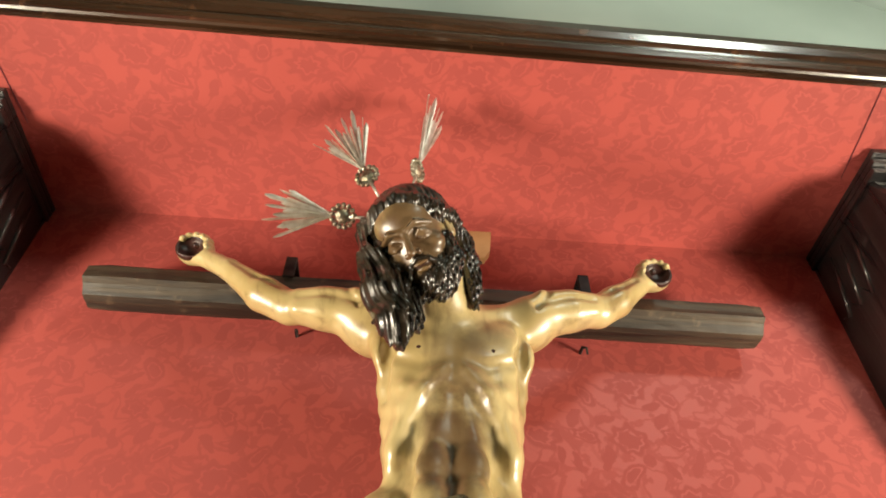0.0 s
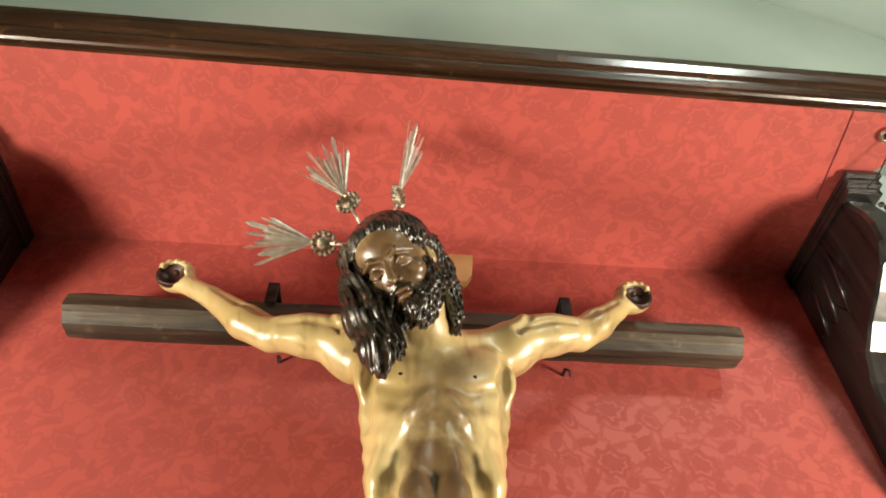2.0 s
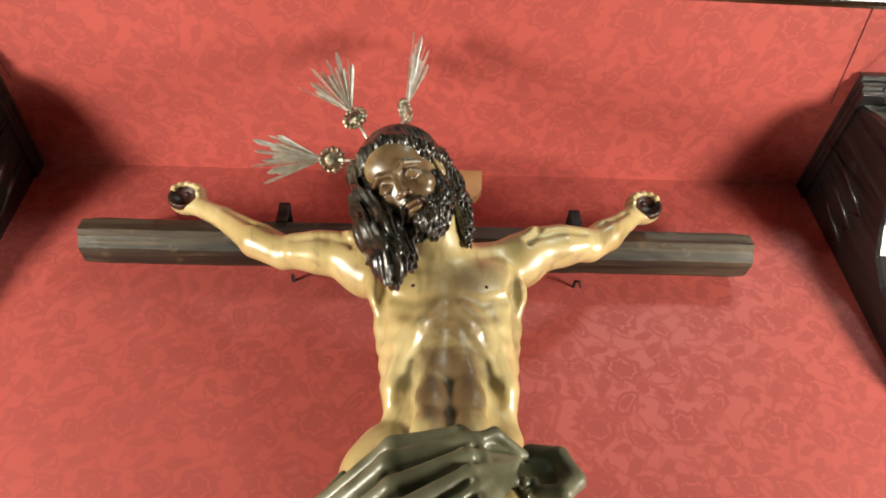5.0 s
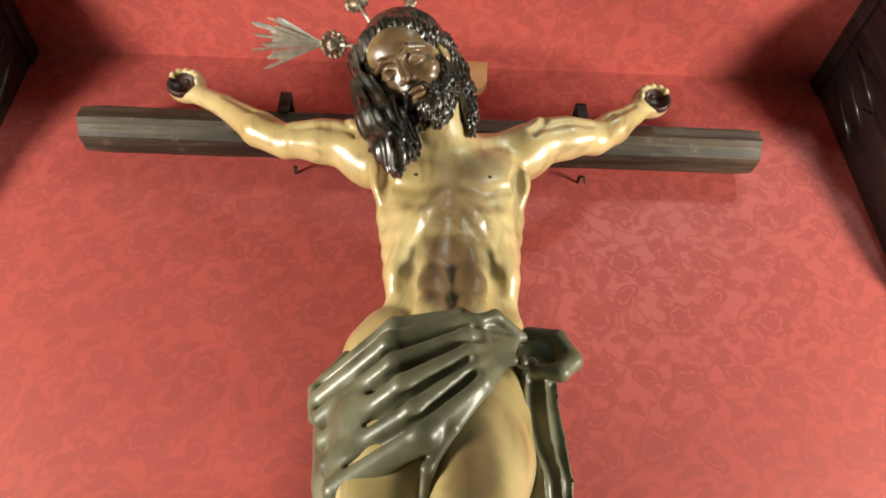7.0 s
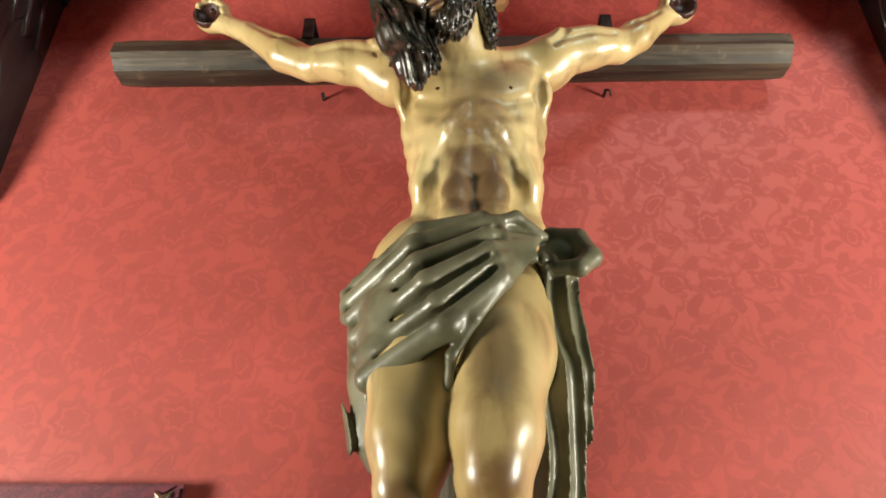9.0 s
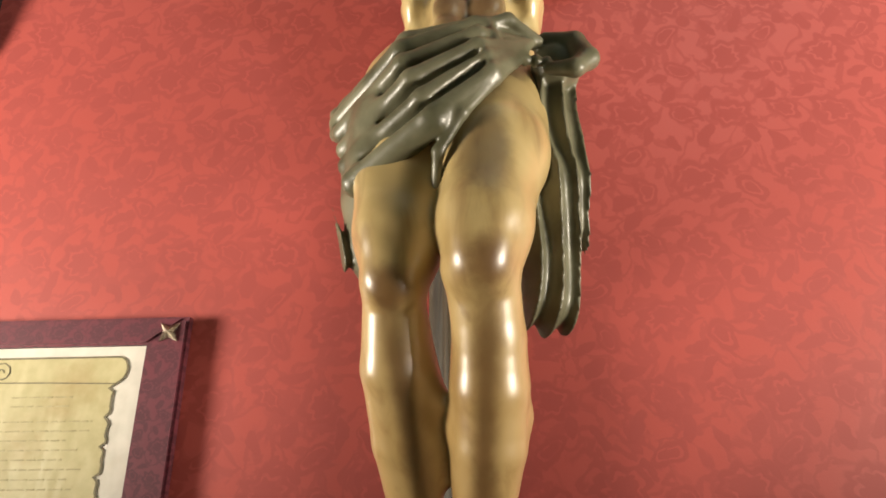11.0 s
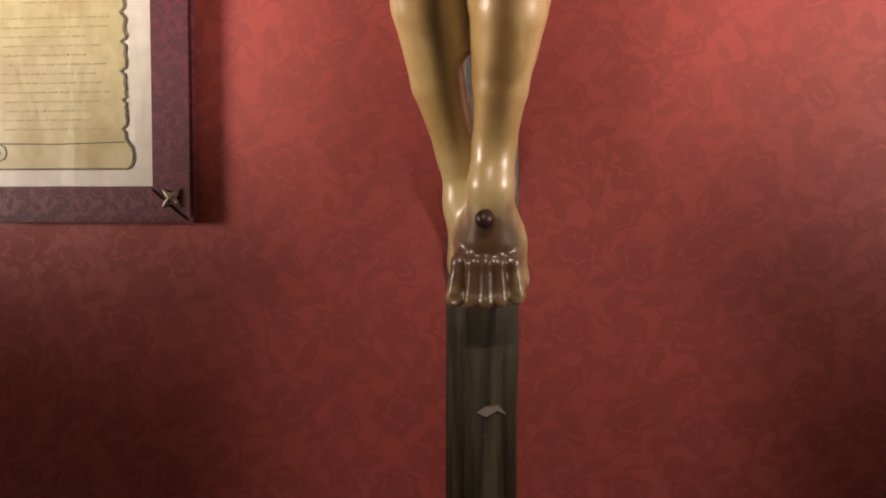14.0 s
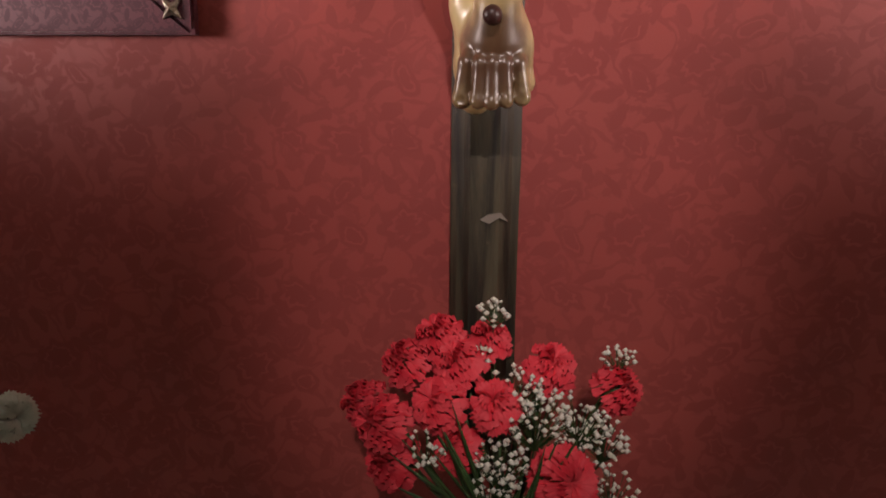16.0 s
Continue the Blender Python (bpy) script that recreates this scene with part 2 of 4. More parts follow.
def thing(name, label, category, place=(0, 0, 0), group="", kind=""):
    ob = new(name)
    ob.location = place
    ob.empty_display_size = 0.05
    return tagged(ob, label, category, group, kind)


def box(bm, x0, y0, z0, x1, y1, z1, bevel=0.0):
    r = bmesh.ops.create_cube(bm, size=1, matrix=Matrix.Translation(((x0 + x1) / 2, (y0 + y1) / 2, (z0 + z1) / 2)) @ Matrix.Diagonal((x1 - x0, y1 - y0, z1 - z0, 1)))
    if bevel:
        es = {e for v in r["verts"] for e in v.link_edges}
        bmesh.ops.bevel(bm, geom=list(es), offset=bevel, segments=2, affect="EDGES", profile=0.6)
    return bm


def sweep(bm, profile, ends, cap=True):
    """A closed profile carried through a row of frames (functions from 2D to 3D)."""
    rings = [[bm.verts.new(f(*p)) for p in profile] for f in ends]
    n = len(profile)
    for a, b in zip(rings, rings[1:]):
        for i in range(n):
            bm.faces.new((a[i], a[(i + 1) % n], b[(i + 1) % n], b[i]))
    if cap:
        bm.faces.new(list(reversed(rings[0])))
        bm.faces.new(rings[-1])
    bmesh.ops.recalc_face_normals(bm, faces=bm.faces)
    return bm


def tube(bm, pts, radii, sides=8):
    """A round tapering tube along points."""
    pts = [Vector(p) for p in pts]
    rings = []
    for i, p in enumerate(pts):
        d = (pts[min(i + 1, len(pts) - 1)] - pts[max(i - 1, 0)]).normalized()
        a = d.orthogonal().normalized()
        b = d.cross(a)
        r = radii[min(i, len(radii) - 1)]
        rings.append([bm.verts.new(p + r * (math.cos(2 * math.pi * k / sides) * a + math.sin(2 * math.pi * k / sides) * b)) for k in range(sides)])
    for a, b in zip(rings, rings[1:]):
        best = min(range(sides), key=lambda s: sum((a[k].co - b[(k + s) % sides].co).length for k in range(sides)))
        for k in range(sides):
            bm.faces.new((a[k], a[(k + 1) % sides], b[(k + 1 + best) % sides], b[(k + best) % sides]))
    bm.faces.new(list(reversed(rings[0])))
    bm.faces.new(rings[-1])
    bmesh.ops.recalc_face_normals(bm, faces=bm.faces)
    return bm


# ---- the setting ----
CEIL = 2.645
XL, XR = -0.718, 0.716          # inner faces of the two consoles


def structure(name, bm, material, label, category, shade=False):
    return tagged(part(name, bm, material, None, "", shade), label, category, kind="structure")


structure("wall_north", box(bmesh.new(), -3, 0.05, 0, 3, 0.25, 3.2), WHITE_PLASTER, "pale plaster wall behind the red hanging", "wall")
structure("wall_south", box(bmesh.new(), -3.2, -4.2, 0, 3.2, -4.0, 4.9), WHITE_PLASTER, "pale plaster wall closing the room", "wall")
structure("wall_west", box(bmesh.new(), -3.2, -4.0, 0, -3.0, 0.3, 4.9), WHITE_PLASTER, "pale plaster side wall of the room", "wall")
structure("wall_east", box(bmesh.new(), 3.0, -4.0, 0, 3.2, 0.3, 4.9), WHITE_PLASTER, "pale plaster side wall of the room", "wall")
structure("floor", box(bmesh.new(), -3.2, -4.2, -0.1, 3.2, 0.3, 0), STONE_FLOOR, "worn brown stone floor", "floor")
structure("ceiling", box(bmesh.new(), -3.2, -4.2, 4.9, 3.2, 0.3, 5.0), PLASTER, "grey-green plaster ceiling", "ceiling")


def arch_ring(name, r0, y0, r1, y1, label):
    """A ring of plaster above the canopy round the arch's centre; flat or splayed."""
    bm = bmesh.new()
    cx, cz = -0.13, 1.98
    rows = []
    for i in range(65):
        a = math.radians(-20 + 220 * i / 64)
        row = []
        for r, y in ((r0, y0), (r1, y1), (r1, y1 + 0.12), (r0, y0 + 0.12)):
            row.append(bm.verts.new((cx + r * math.cos(a), y, cz + r * math.sin(a))))
        rows.append(row)
    for a, b in zip(rows, rows[1:]):
        for k in range(4):
            bm.faces.new((a[k], a[(k + 1) % 4], b[(k + 1) % 4], b[k]))
    bmesh.ops.recalc_face_normals(bm, faces=bm.faces)
    return structure(name, bm, PLASTER, label, "arch", True)


arch_ring("lunette_inner", 0.4, 0.06, 1.70, 0.06, "flat grey-green plaster lunette under an arch")
arch_ring("arch_band", 1.69, 0.035, 2.40, 0.0, "grey-green plaster arch band above the canopy")
arch_ring("arch_outer", 2.39, -0.03, 4.2, -0.03, "smooth pale green plaster wall above the arch")

structure("wall_hanging", box(bmesh.new(), XL - 0.32, 0.0, 0.5, XR + 0.07, 0.05, CEIL), RED, "red floral damask hanging covering the wall behind the cross", "wall hanging")


def canopy_panel():
    bm = bmesh.new()
    plan = [(XL - 0.01, 0.0), (XR + 0.01, 0.0), (XR + 0.01, -0.21), (XR + 0.15, -0.372), (XL - 0.15, -0.388), (XL - 0.01, -0.21)]
    lo = [bm.verts.new((x, y, CEIL)) for x, y in plan]
    hi = [bm.verts.new((x, y, CEIL + 0.03)) for x, y in plan]
    n = len(plan)
    bm.faces.new(lo)
    bm.faces.new(list(reversed(hi)))
    for i in range(n):
        bm.faces.new((lo[i], lo[(i + 1) % n], hi[(i + 1) % n], hi[i]))
    bmesh.ops.recalc_face_normals(bm, faces=bm.faces)
    return bm


canopy = thing("canopy", "red damask canopy with a varnished brown wooden cornice", "canopy", (0, 0, CEIL))
canopy.location = (0, 0, 0)
part("lining", canopy_panel(), RED_TOP, canopy, "red floral damask lining")
for x in (XR - 0.02, XL + 0.02):
    seam = bmesh.new()
    tube(seam, [(x - 0.022, -0.372, CEIL - 0.001), (x - 0.012, -0.28, CEIL - 0.001), (x - 0.004, -0.19, CEIL - 0.001)], [0.0007], 5)
    part("seam", seam, PURPLE, canopy, "dark stitched seam")


def cornice():
    prof = [(-0.338, 2.615), (-0.343, 2.605), (-0.352, 2.603), (-0.356, 2.611), (-0.362, 2.613), (-0.366, 2.607), (-0.375, 2.605), (-0.381, 2.613), (-0.381, 2.622),
            (-0.390, 2.628), (-0.397, 2.640), (-0.399, 2.655), (-0.392, 2.662), (-0.345, 2.664), (-0.338, 2.655)]
    return sweep(bmesh.new(), prof, [lambda y, z: (-1.0, y * 0.70 - 0.147, z + 0.035), lambda y, z: (1.08, y * 0.70 - 0.127, z + 0.035)])


part("cornice", cornice(), CORNICE_WOOD, canopy, "varnished brown moulded wooden cornice")


def console(x, mirror):
    """A carved black bracket under the canopy: three fillets, a bellied front with a beaded edge, and a long tail."""
    t = thing("carved_bracket", "black lacquered carved wooden bracket under the red canopy", "bracket", (x, 0, 2.218), "canopy brackets")
    s = -1 if mirror else 1
    prof = [(0.0, 0.40), (-0.215, 0.40), (-0.220, 0.375), (-0.231, 0.345), (-0.237, 0.31), (-0.231, 0.275), (-0.208, 0.245), (-0.170, 0.22), (-0.125, 0.195), (-0.088, 0.165), (-0.066, 0.12),
            (-0.055, 0.06), (-0.044, 0.0), (-0.028, -0.05), (0.0, -0.07)]
    bm = bmesh.new()
    w = 0.05
    rows = [(0.0, 0.006), (0.005, 0.0), (w - 0.005, 0.0), (w, 0.006)]
    rings = []
    for dx, inset in rows:
        rings.append([bm.verts.new((s * dx, y + (inset if y < -0.01 else 0), z)) for y, z in prof])
    n = len(prof)
    for a, b in zip(rings, rings[1:]):
        for i in range(n):
            bm.faces.new((a[i], a[(i + 1) % n], b[(i + 1) % n], b[i]))
    bm.faces.new(rings[0])
    bm.faces.new(list(reversed(rings[-1])))
    bmesh.ops.recalc_face_normals(bm, faces=bm.faces)
    part("body", bm, BLACK_WOOD, t)
    for k, (z, d) in enumerate(((0.417, -0.258), (0.404, -0.248), (0.392, -0.238))):
        part("fillet", box(bmesh.new(), -0.006 if s > 0 else -w - 0.006, d, z - 0.0055, w + 0.006 if s > 0 else 0.006, 0.0, z + 0.0055, 0.002), BLACK_WOOD, t)
    edge = prof[2:11]
    pts = [Vector((s * (w + 0.004), y - 0.004, z)) for y, z in edge]
    step, k = 0.014, 0
    for a, b in zip(pts, pts[1:]):
        m = max(1, int((b - a).length / step))
        for i in range(m):
            bead = bmesh.new()
            bmesh.ops.create_icosphere(bead, subdivisions=1, radius=0.0058, matrix=Matrix.Translation(a.lerp(b, i / m)))
            part("bead", bead, BLACK_WOOD, t, "", True)
    # carved leaf ribs on both cheeks
    for dx in (0.0005, w - 0.0005):
        for j in range(3):
            rib = bmesh.new()
            y0, z0 = -0.04 - 0.035 * j, 0.34 - 0.004 * j
            tube(rib, [(s * dx, y0 + 0.03, z0 - 0.08 + 0.010 * j), (s * dx, y0 + 0.012, z0 - 0.09), (s * dx, y0 - 0.004, z0 - 0.02), (s * dx, y0 - 0.012, z0 + 0.03)], [0.002, 0.005, 0.006, 0.003], 6)
            part("carved_rib", rib, BLACK_WOOD, t, "", True)
    return t


console(XR, False)
console(XL, True)

# a small ring fixed under the canopy, with a cord
ring = thing("hanging_ring", "small dull metal ring under the canopy", "ring", (0.748, -0.331, CEIL - 0.006))
rb = bmesh.new()
tube(rb, [(0.011 * math.cos(a * math.pi / 8), 0.011 * math.sin(a * math.pi / 8), 0) for a in range(17)], [0.003], 6)
part("loop", rb, TARNISH, ring, "", True)
rb = bmesh.new()
tube(rb, [(0.0, 0.0, 0.006), (0.0, 0.0, -0.006)], [0.005], 8)
part("screw", rb, IRON, ring, "", True)
rb = bmesh.new()
tube(rb, [(0.008, 0.004, -0.006), (0.004, 0.022, -0.018), (-0.004, 0.062, -0.034), (-0.012, 0.082, -0.036)], [0.0013], 6)
part("cord", rb, IRON, ring, "thin dark cord", True)


# ---- the cross ----
def rough_octagon(rx, ry, seed):
    rnd = random.Random(seed)
    out = []
    for k in range(24):
        a = 2 * math.pi * (k + 0.5) / 24
        d = 1.0 / max(abs(math.cos(a - math.pi / 4 * round(a / (math.pi / 4)))), 0.5)
        j = 1.0 + rnd.uniform(-0.05, 0.035)
        out.append((rx * math.cos(a) * d * j, ry * math.sin(a) * d * j))
    return out


def log(along, start, end, centre, rx, ry, seed):
    """A hewn log: eight flats with split grooves that wander along it."""
    bm = bmesh.new()
    n = 36
    base = rough_octagon(rx, ry, seed)
    ends = []
    for i in range(n + 1):
        t = start + (end - start) * i / n
        def put(u, v, t=t, i=i):
            w = 1 + 0.05 * noise.noise(Vector((u * 60, v * 60, t * 5 + seed))) + 0.03 * noise.noise(Vector((u * 150, v * 150, t * 22)))
            if i in (0, n):
                w *= 0.95
            if along == "x":
                return (t, centre[0] + u * w, centre[1] + v * w)
            return (centre[0] + u * w, centre[1] + v * w, t)
        ends.append(put)
    return sweep(bm, base, ends)


cross = thing("wooden_cross", "dark rustic wooden cross of hewn logs fixed to the red wall", "cross", (0, 0, 0))
part("upright", log("z", 0.90, 2.53, (0.000, -0.040), 0.038, 0.036, 3), POST_WOOD, cross)
part("crossbeam", log("x", -0.542, 0.515, (-0.058, 2.404), 0.039, 0.031, 7), BEAM_WOOD, cross)
for x in (-0.234, 0.231):
    st = bmesh.new()
    box(st, x - 0.009, -0.105, 2.410, x + 0.009, -0.099, 2.452, 0.002)
    box(st, x - 0.009, -0.105, 2.446, x + 0.009, 0.0, 2.452, 0.002)
    part("strap", st, IRON, cross, "dark iron strap")
for x in (-0.222, 0.239):
    hk = bmesh.new()
    tube(hk, [(x, 0.002, 2.376), (x, -0.018, 2.374), (x + 0.004, -0.026, 2.366), (x + 0.006, -0.02, 2.358)], [0.003, 0.0025, 0.0022, 0.0015], 6)
    part("hook", hk, IRON, cross, "dark iron hook")
sc = bmesh.new()
sweep(sc, [(-0.004, 1.200), (0.006, 1.196), (0.017, 1.203), (0.026, 1.199), (0.018, 1.208), (0.004, 1.206)], [lambda x, z: (x, -0.0795, z), lambda x, z: (x, -0.074, z)])
part("scrape", sc, STONE_FLOOR, cross, "pale scraped patch")
tb = bmesh.new()
sweep(tb, [(-0.04, 2.478), (0.0, 2.473), (0.074, 2.483), (0.083, 2.500), (0.086, 2.545), (-0.04, 2.545)], [lambda x, z: (x, -0.085, z), lambda x, z: (x, -0.10, z)])
part("tablet", tb, TAN, cross, "tan painted wooden tablet")


# ---- the carved figure: blended solids on a grid, then one skin drawn over them ----
KINDS = ("skin", "hair", "cloth", "dark")
SHELLS = []


def grid(lo, hi, h):
    """Start an empty block of space for solids to be blended in."""
    global H, LO, N, AX, FIELD
    H, LO = h, np.array(lo)
    N = ((np.array(hi) - LO) / h).astype(int)
    AX = [LO[i] + H * np.arange(N[i]) for i in range(3)]
    FIELD = {k: np.full(tuple(N), 0.2, np.float32) for k in KINDS}


def blend(kind, lo, hi, fn, k, cut=False):
    pad = 0.02 + k
    a = [max(0, int((lo[i] - pad - LO[i]) / H)) for i in range(3)]
    b = [min(int(N[i]), int((hi[i] + pad - LO[i]) / H) + 2) for i in range(3)]
    if any(q <= p for p, q in zip(a, b)):
        return
    s = tuple(slice(p, q) for p, q in zip(a, b))
    x, y, z = np.meshgrid(*[AX[i][s[i]].astype(np.float32) for i in range(3)], indexing="ij", sparse=True)
    d = fn(x, y, z).astype(np.float32)
    f = FIELD[kind][s]
    if cut:
        h = np.clip(0.5 - 0.5 * (f + d) / k, 0, 1)
        FIELD[kind][s] = f * (1 - h) - d * h + k * h * (1 - h)
    else:
        h = np.clip(0.5 + 0.5 * (f - d) / k, 0, 1)
        FIELD[kind][s] = f * (1 - h) + d * h - k * h * (1 - h)


def cone(kind, p, q, r0, r1, k=0.012, cut=False, ripple=None):
    """A rounded cone from p to q."""
    p, q = np.array(p, float), np.array(q, float)
    v = q - p
    m = max(r0, r1)

    def fn(x, y, z):
        t = np.clip(((x - p[0]) * v[0] + (y - p[1]) * v[1] + (z - p[2]) * v[2]) / (v @ v), 0, 1)
        d = np.sqrt((x - p[0] - t * v[0]) ** 2 + (y - p[1] - t * v[1]) ** 2 + (z - p[2] - t * v[2]) ** 2) - (r0 + (r1 - r0) * t)
        return d + ripple(x, y, z) if ripple else d

    blend(kind, np.minimum(p, q) - m, np.maximum(p, q) + m, fn, k, cut)


def path(kind, pts, radii, k=0.012, cut=False, ripple=None):
    for i in range(len(pts) - 1):
        cone(kind, pts[i], pts[i + 1], radii[min(i, len(radii) - 1)], radii[min(i + 1, len(radii) - 1)], k, cut, ripple)


def ball(kind, c, r, k=0.012, cut=False, axes=None, ripple=None):
    """An ellipsoid with radii r, along the three rows of axes."""
    c, r = np.array(c, float), np.array(r, float)
    A = np.eye(3) if axes is None else np.array(axes, float)
    m = r.max()

    def fn(x, y, z):
        dx, dy, dz = x - c[0], y - c[1], z - c[2]
        u = [(A[i, 0] * dx + A[i, 1] * dy + A[i, 2] * dz) / r[i] for i in range(3)]
        n = np.sqrt(u[0] ** 2 + u[1] ** 2 + u[2] ** 2)
        n2 = np.sqrt((u[0] / r[0]) ** 2 + (u[1] / r[1]) ** 2 + (u[2] / r[2]) ** 2) + 1e-6
        d = n * (n - 1) / n2
        return d + ripple(x, y, z) if ripple else d

    blend(kind, c - m, c + m, fn, k, cut)


def skin_over(D):
    """Surface nets: one vertex in each cell that the surface crosses, one quad for each grid edge that it cuts."""
    D[0], D[-1], D[:, 0], D[:, -1], D[:, :, 0], D[:, :, -1] = (0.2,) * 6
    S = D < 0
    if not S.any():
        return None
    c = [S[i:S.shape[0] - 1 + i, j:S.shape[1] - 1 + j, k:S.shape[2] - 1 + k] for i in (0, 1) for j in (0, 1) for k in (0, 1)]
    some, every = c[0].copy(), c[0].copy()
    for q in c[1:]:
        some |= q
        every &= q
    cells = np.argwhere(some & ~every)
    index = np.full(some.shape, -1, np.int32)
    index[tuple(cells.T)] = np.arange(len(cells))
    total, count = np.zeros((len(cells), 3)), np.zeros(len(cells))
    for a in [(i, j, k) for i in (0, 1) for j in (0, 1) for k in (0, 1)]:
        for ax in range(3):
            if a[ax]:
                continue
            b = list(a)
            b[ax] = 1
            da, db = D[tuple((cells + a).T)], D[tuple((cells + b).T)]
            hit = (da < 0) != (db < 0)
            t = np.where(hit, da / np.where(hit, da - db, 1), 0)
            p = np.array(a) + np.zeros((len(cells), 3))
            p[:, ax] += t
            total[hit] += p[hit]
            count[hit] += 1
    verts = LO + H * (cells + total / count[:, None])
    quads = []
    for ax in range(3):
        u, v = [(1, 2), (2, 0), (0, 1)][ax]
        a, b = [slice(None)] * 3, [slice(None)] * 3
        a[ax], b[ax] = slice(0, -1), slice(1, None)
        A, B = S[tuple(a)], S[tuple(b)]
        e = np.argwhere(A != B)
        e = e[(e[:, u] > 0) & (e[:, v] > 0)]
        out = A[tuple(e.T)]
        du, dv = np.zeros(3, int), np.zeros(3, int)
        du[u], dv[v] = 1, 1
        q = np.stack([index[tuple((e - du - dv).T)], index[tuple((e - dv).T)], index[tuple(e.T)], index[tuple((e - du).T)]], 1)
        q[~out] = q[~out][:, ::-1]
        quads.append(q)
    return verts, np.concatenate(quads)


def finish():
    """Draw a skin over each kind of solid in the block and keep it."""
    for k, name in enumerate(KINDS):
        got = skin_over(FIELD[name])
        if got:
            SHELLS.append((*got, k))


grid((-0.40, -0.30, 1.865), (0.42, -0.05, 2.46), 0.0026)
# trunk
ball("skin", (0.049, -0.148, 2.150), (0.088, 0.060, 0.092), 0.02)
ball("skin", (0.051, -0.142, 2.058), (0.078, 0.052, 0.090), 0.03)
ball("skin", (0.042, -0.158, 1.940), (0.084, 0.058, 0.070), 0.045)
ball("skin", (-0.029, -0.162, 1.948), (0.038, 0.040, 0.046), 0.03)             # raised hip
cone("skin", (-0.050, -0.150, 2.232), (0.140, -0.150, 2.252), 0.034, 0.034, 0.03)
for s, x in ((-1, 0.000), (1, 0.096)):
    ball("skin", (x, -0.178, 2.186), (0.050, 0.024, 0.040), 0.03)              # breast
    ball("dark", (x - s * (0.006 if s < 0 else 0.004), -0.2045, 2.170), (0.0045, 0.004, 0.0045), 0.003)
    path("skin", [(0.048 + s * 0.010, -0.201, 2.142), (0.048 + s * 0.038, -0.198, 2.108), (0.049 + s * 0.062, -0.179, 2.052), (0.049 + s * 0.066, -0.160, 2.010)], [0.007, 0.008, 0.007, 0.005], 0.018)  # rib arch
    for j in range(4):
        z = 2.128 - 0.026 * j
        cone("skin", (0.049 + s * 0.058, -0.192 + 0.004 * j, z - 0.006), (0.049 + s * (0.080 - 0.003 * j), -0.152, z + 0.014), 0.004, 0.003, 0.020)
    for j, z in enumerate((2.070, 2.026, 1.984)):
        ball("skin", (0.047 + s * 0.022, -0.186 - 0.007 * j, z), (0.020, 0.013, 0.025), 0.010)
    path("skin", [(0.044 + s * 0.070, -0.168, 1.990), (0.044 + s * 0.050, -0.198, 1.955), (0.045 + s * 0.024, -0.208, 1.925)], [0.010, 0.009, 0.008], 0.022)
    path("skin", [(0.048, -0.215, 2.134), (0.048 + s * 0.020, -0.212, 2.108), (0.048 + s * 0.040, -0.203, 2.070), (0.048 + s * 0.050, -0.190, 2.025), (0.048 + s * 0.048, -0.196, 1.975)], [0.005, 0.008, 0.010, 0.008, 0.004], 0.010, True)
    path("skin", [(0.049 + s * 0.084, -0.186, 2.215), (0.049 + s * 0.078, -0.190, 2.175), (0.049 + s * 0.082, -0.170, 2.120)], [0.003, 0.005, 0.003], 0.014, True)
    path("skin", [(0.048 + s * 0.014, -0.214, 2.153), (0.048 + s * 0.040, -0.212, 2.146), (0.048 + s * 0.066, -0.200, 2.158)], [0.003, 0.004, 0.003], 0.012, True)
cone("skin", (0.047, -0.216, 2.215), (0.048, -0.216, 2.130), 0.0045, 0.006, 0.010, True)
cone("skin", (0.048, -0.206, 2.110), (0.046, -0.216, 1.950), 0.006, 0.006, 0.008, True)
ball("skin", (0.046, -0.218, 1.994), (0.005, 0.009, 0.007), 0.006, True)
# neck and collar bones
cone("skin", (0.046, -0.165, 2.230), (0.022, -0.225, 2.270), 0.040, 0.034, 0.02)
cone("skin", (0.040, -0.192, 2.222), (-0.050, -0.168, 2.252), 0.008, 0.008, 0.012)
cone("skin", (0.055, -0.192, 2.224), (0.142, -0.168, 2.268), 0.008, 0.008, 0.012)
# arms
ball("skin", (-0.072, -0.158, 2.245), (0.034, 0.032, 0.030), 0.02)
ball("skin", (0.156, -0.158, 2.264), (0.034, 0.032, 0.030), 0.02)
path("skin", [(-0.070, -0.156, 2.250), (-0.118, -0.158, 2.260), (-0.166, -0.152, 2.266)], [0.029, 0.0285, 0.021], 0.005)
path("skin", [(-0.164, -0.150, 2.264), (-0.205, -0.146, 2.290), (-0.262, -0.138, 2.342), (-0.300, -0.132, 2.369)], [0.023, 0.0245, 0.016, 0.0145], 0.005)
cone("skin", (-0.078, -0.178, 2.266), (-0.152, -0.168, 2.272), 0.014, 0.008, 0.010)
cone("skin", (-0.060, -0.176, 2.240), (-0.150, -0.168, 2.250), 0.010, 0.009, 0.010)
path("skin", [(0.156, -0.156, 2.266), (0.204, -0.158, 2.282), (0.246, -0.152, 2.292)], [0.029, 0.0285, 0.021], 0.005)
path("skin", [(0.244, -0.150, 2.290), (0.274, -0.147, 2.316), (0.308, -0.142, 2.352), (0.328, -0.138, 2.374)], [0.023, 0.0235, 0.016, 0.0145], 0.005)
cone("skin", (0.166, -0.178, 2.282), (0.234, -0.168, 2.296), 0.014, 0.008, 0.010)
cone("skin", (0.150, -0.176, 2.256), (0.232, -0.168, 2.278), 0.010, 0.009, 0.010)
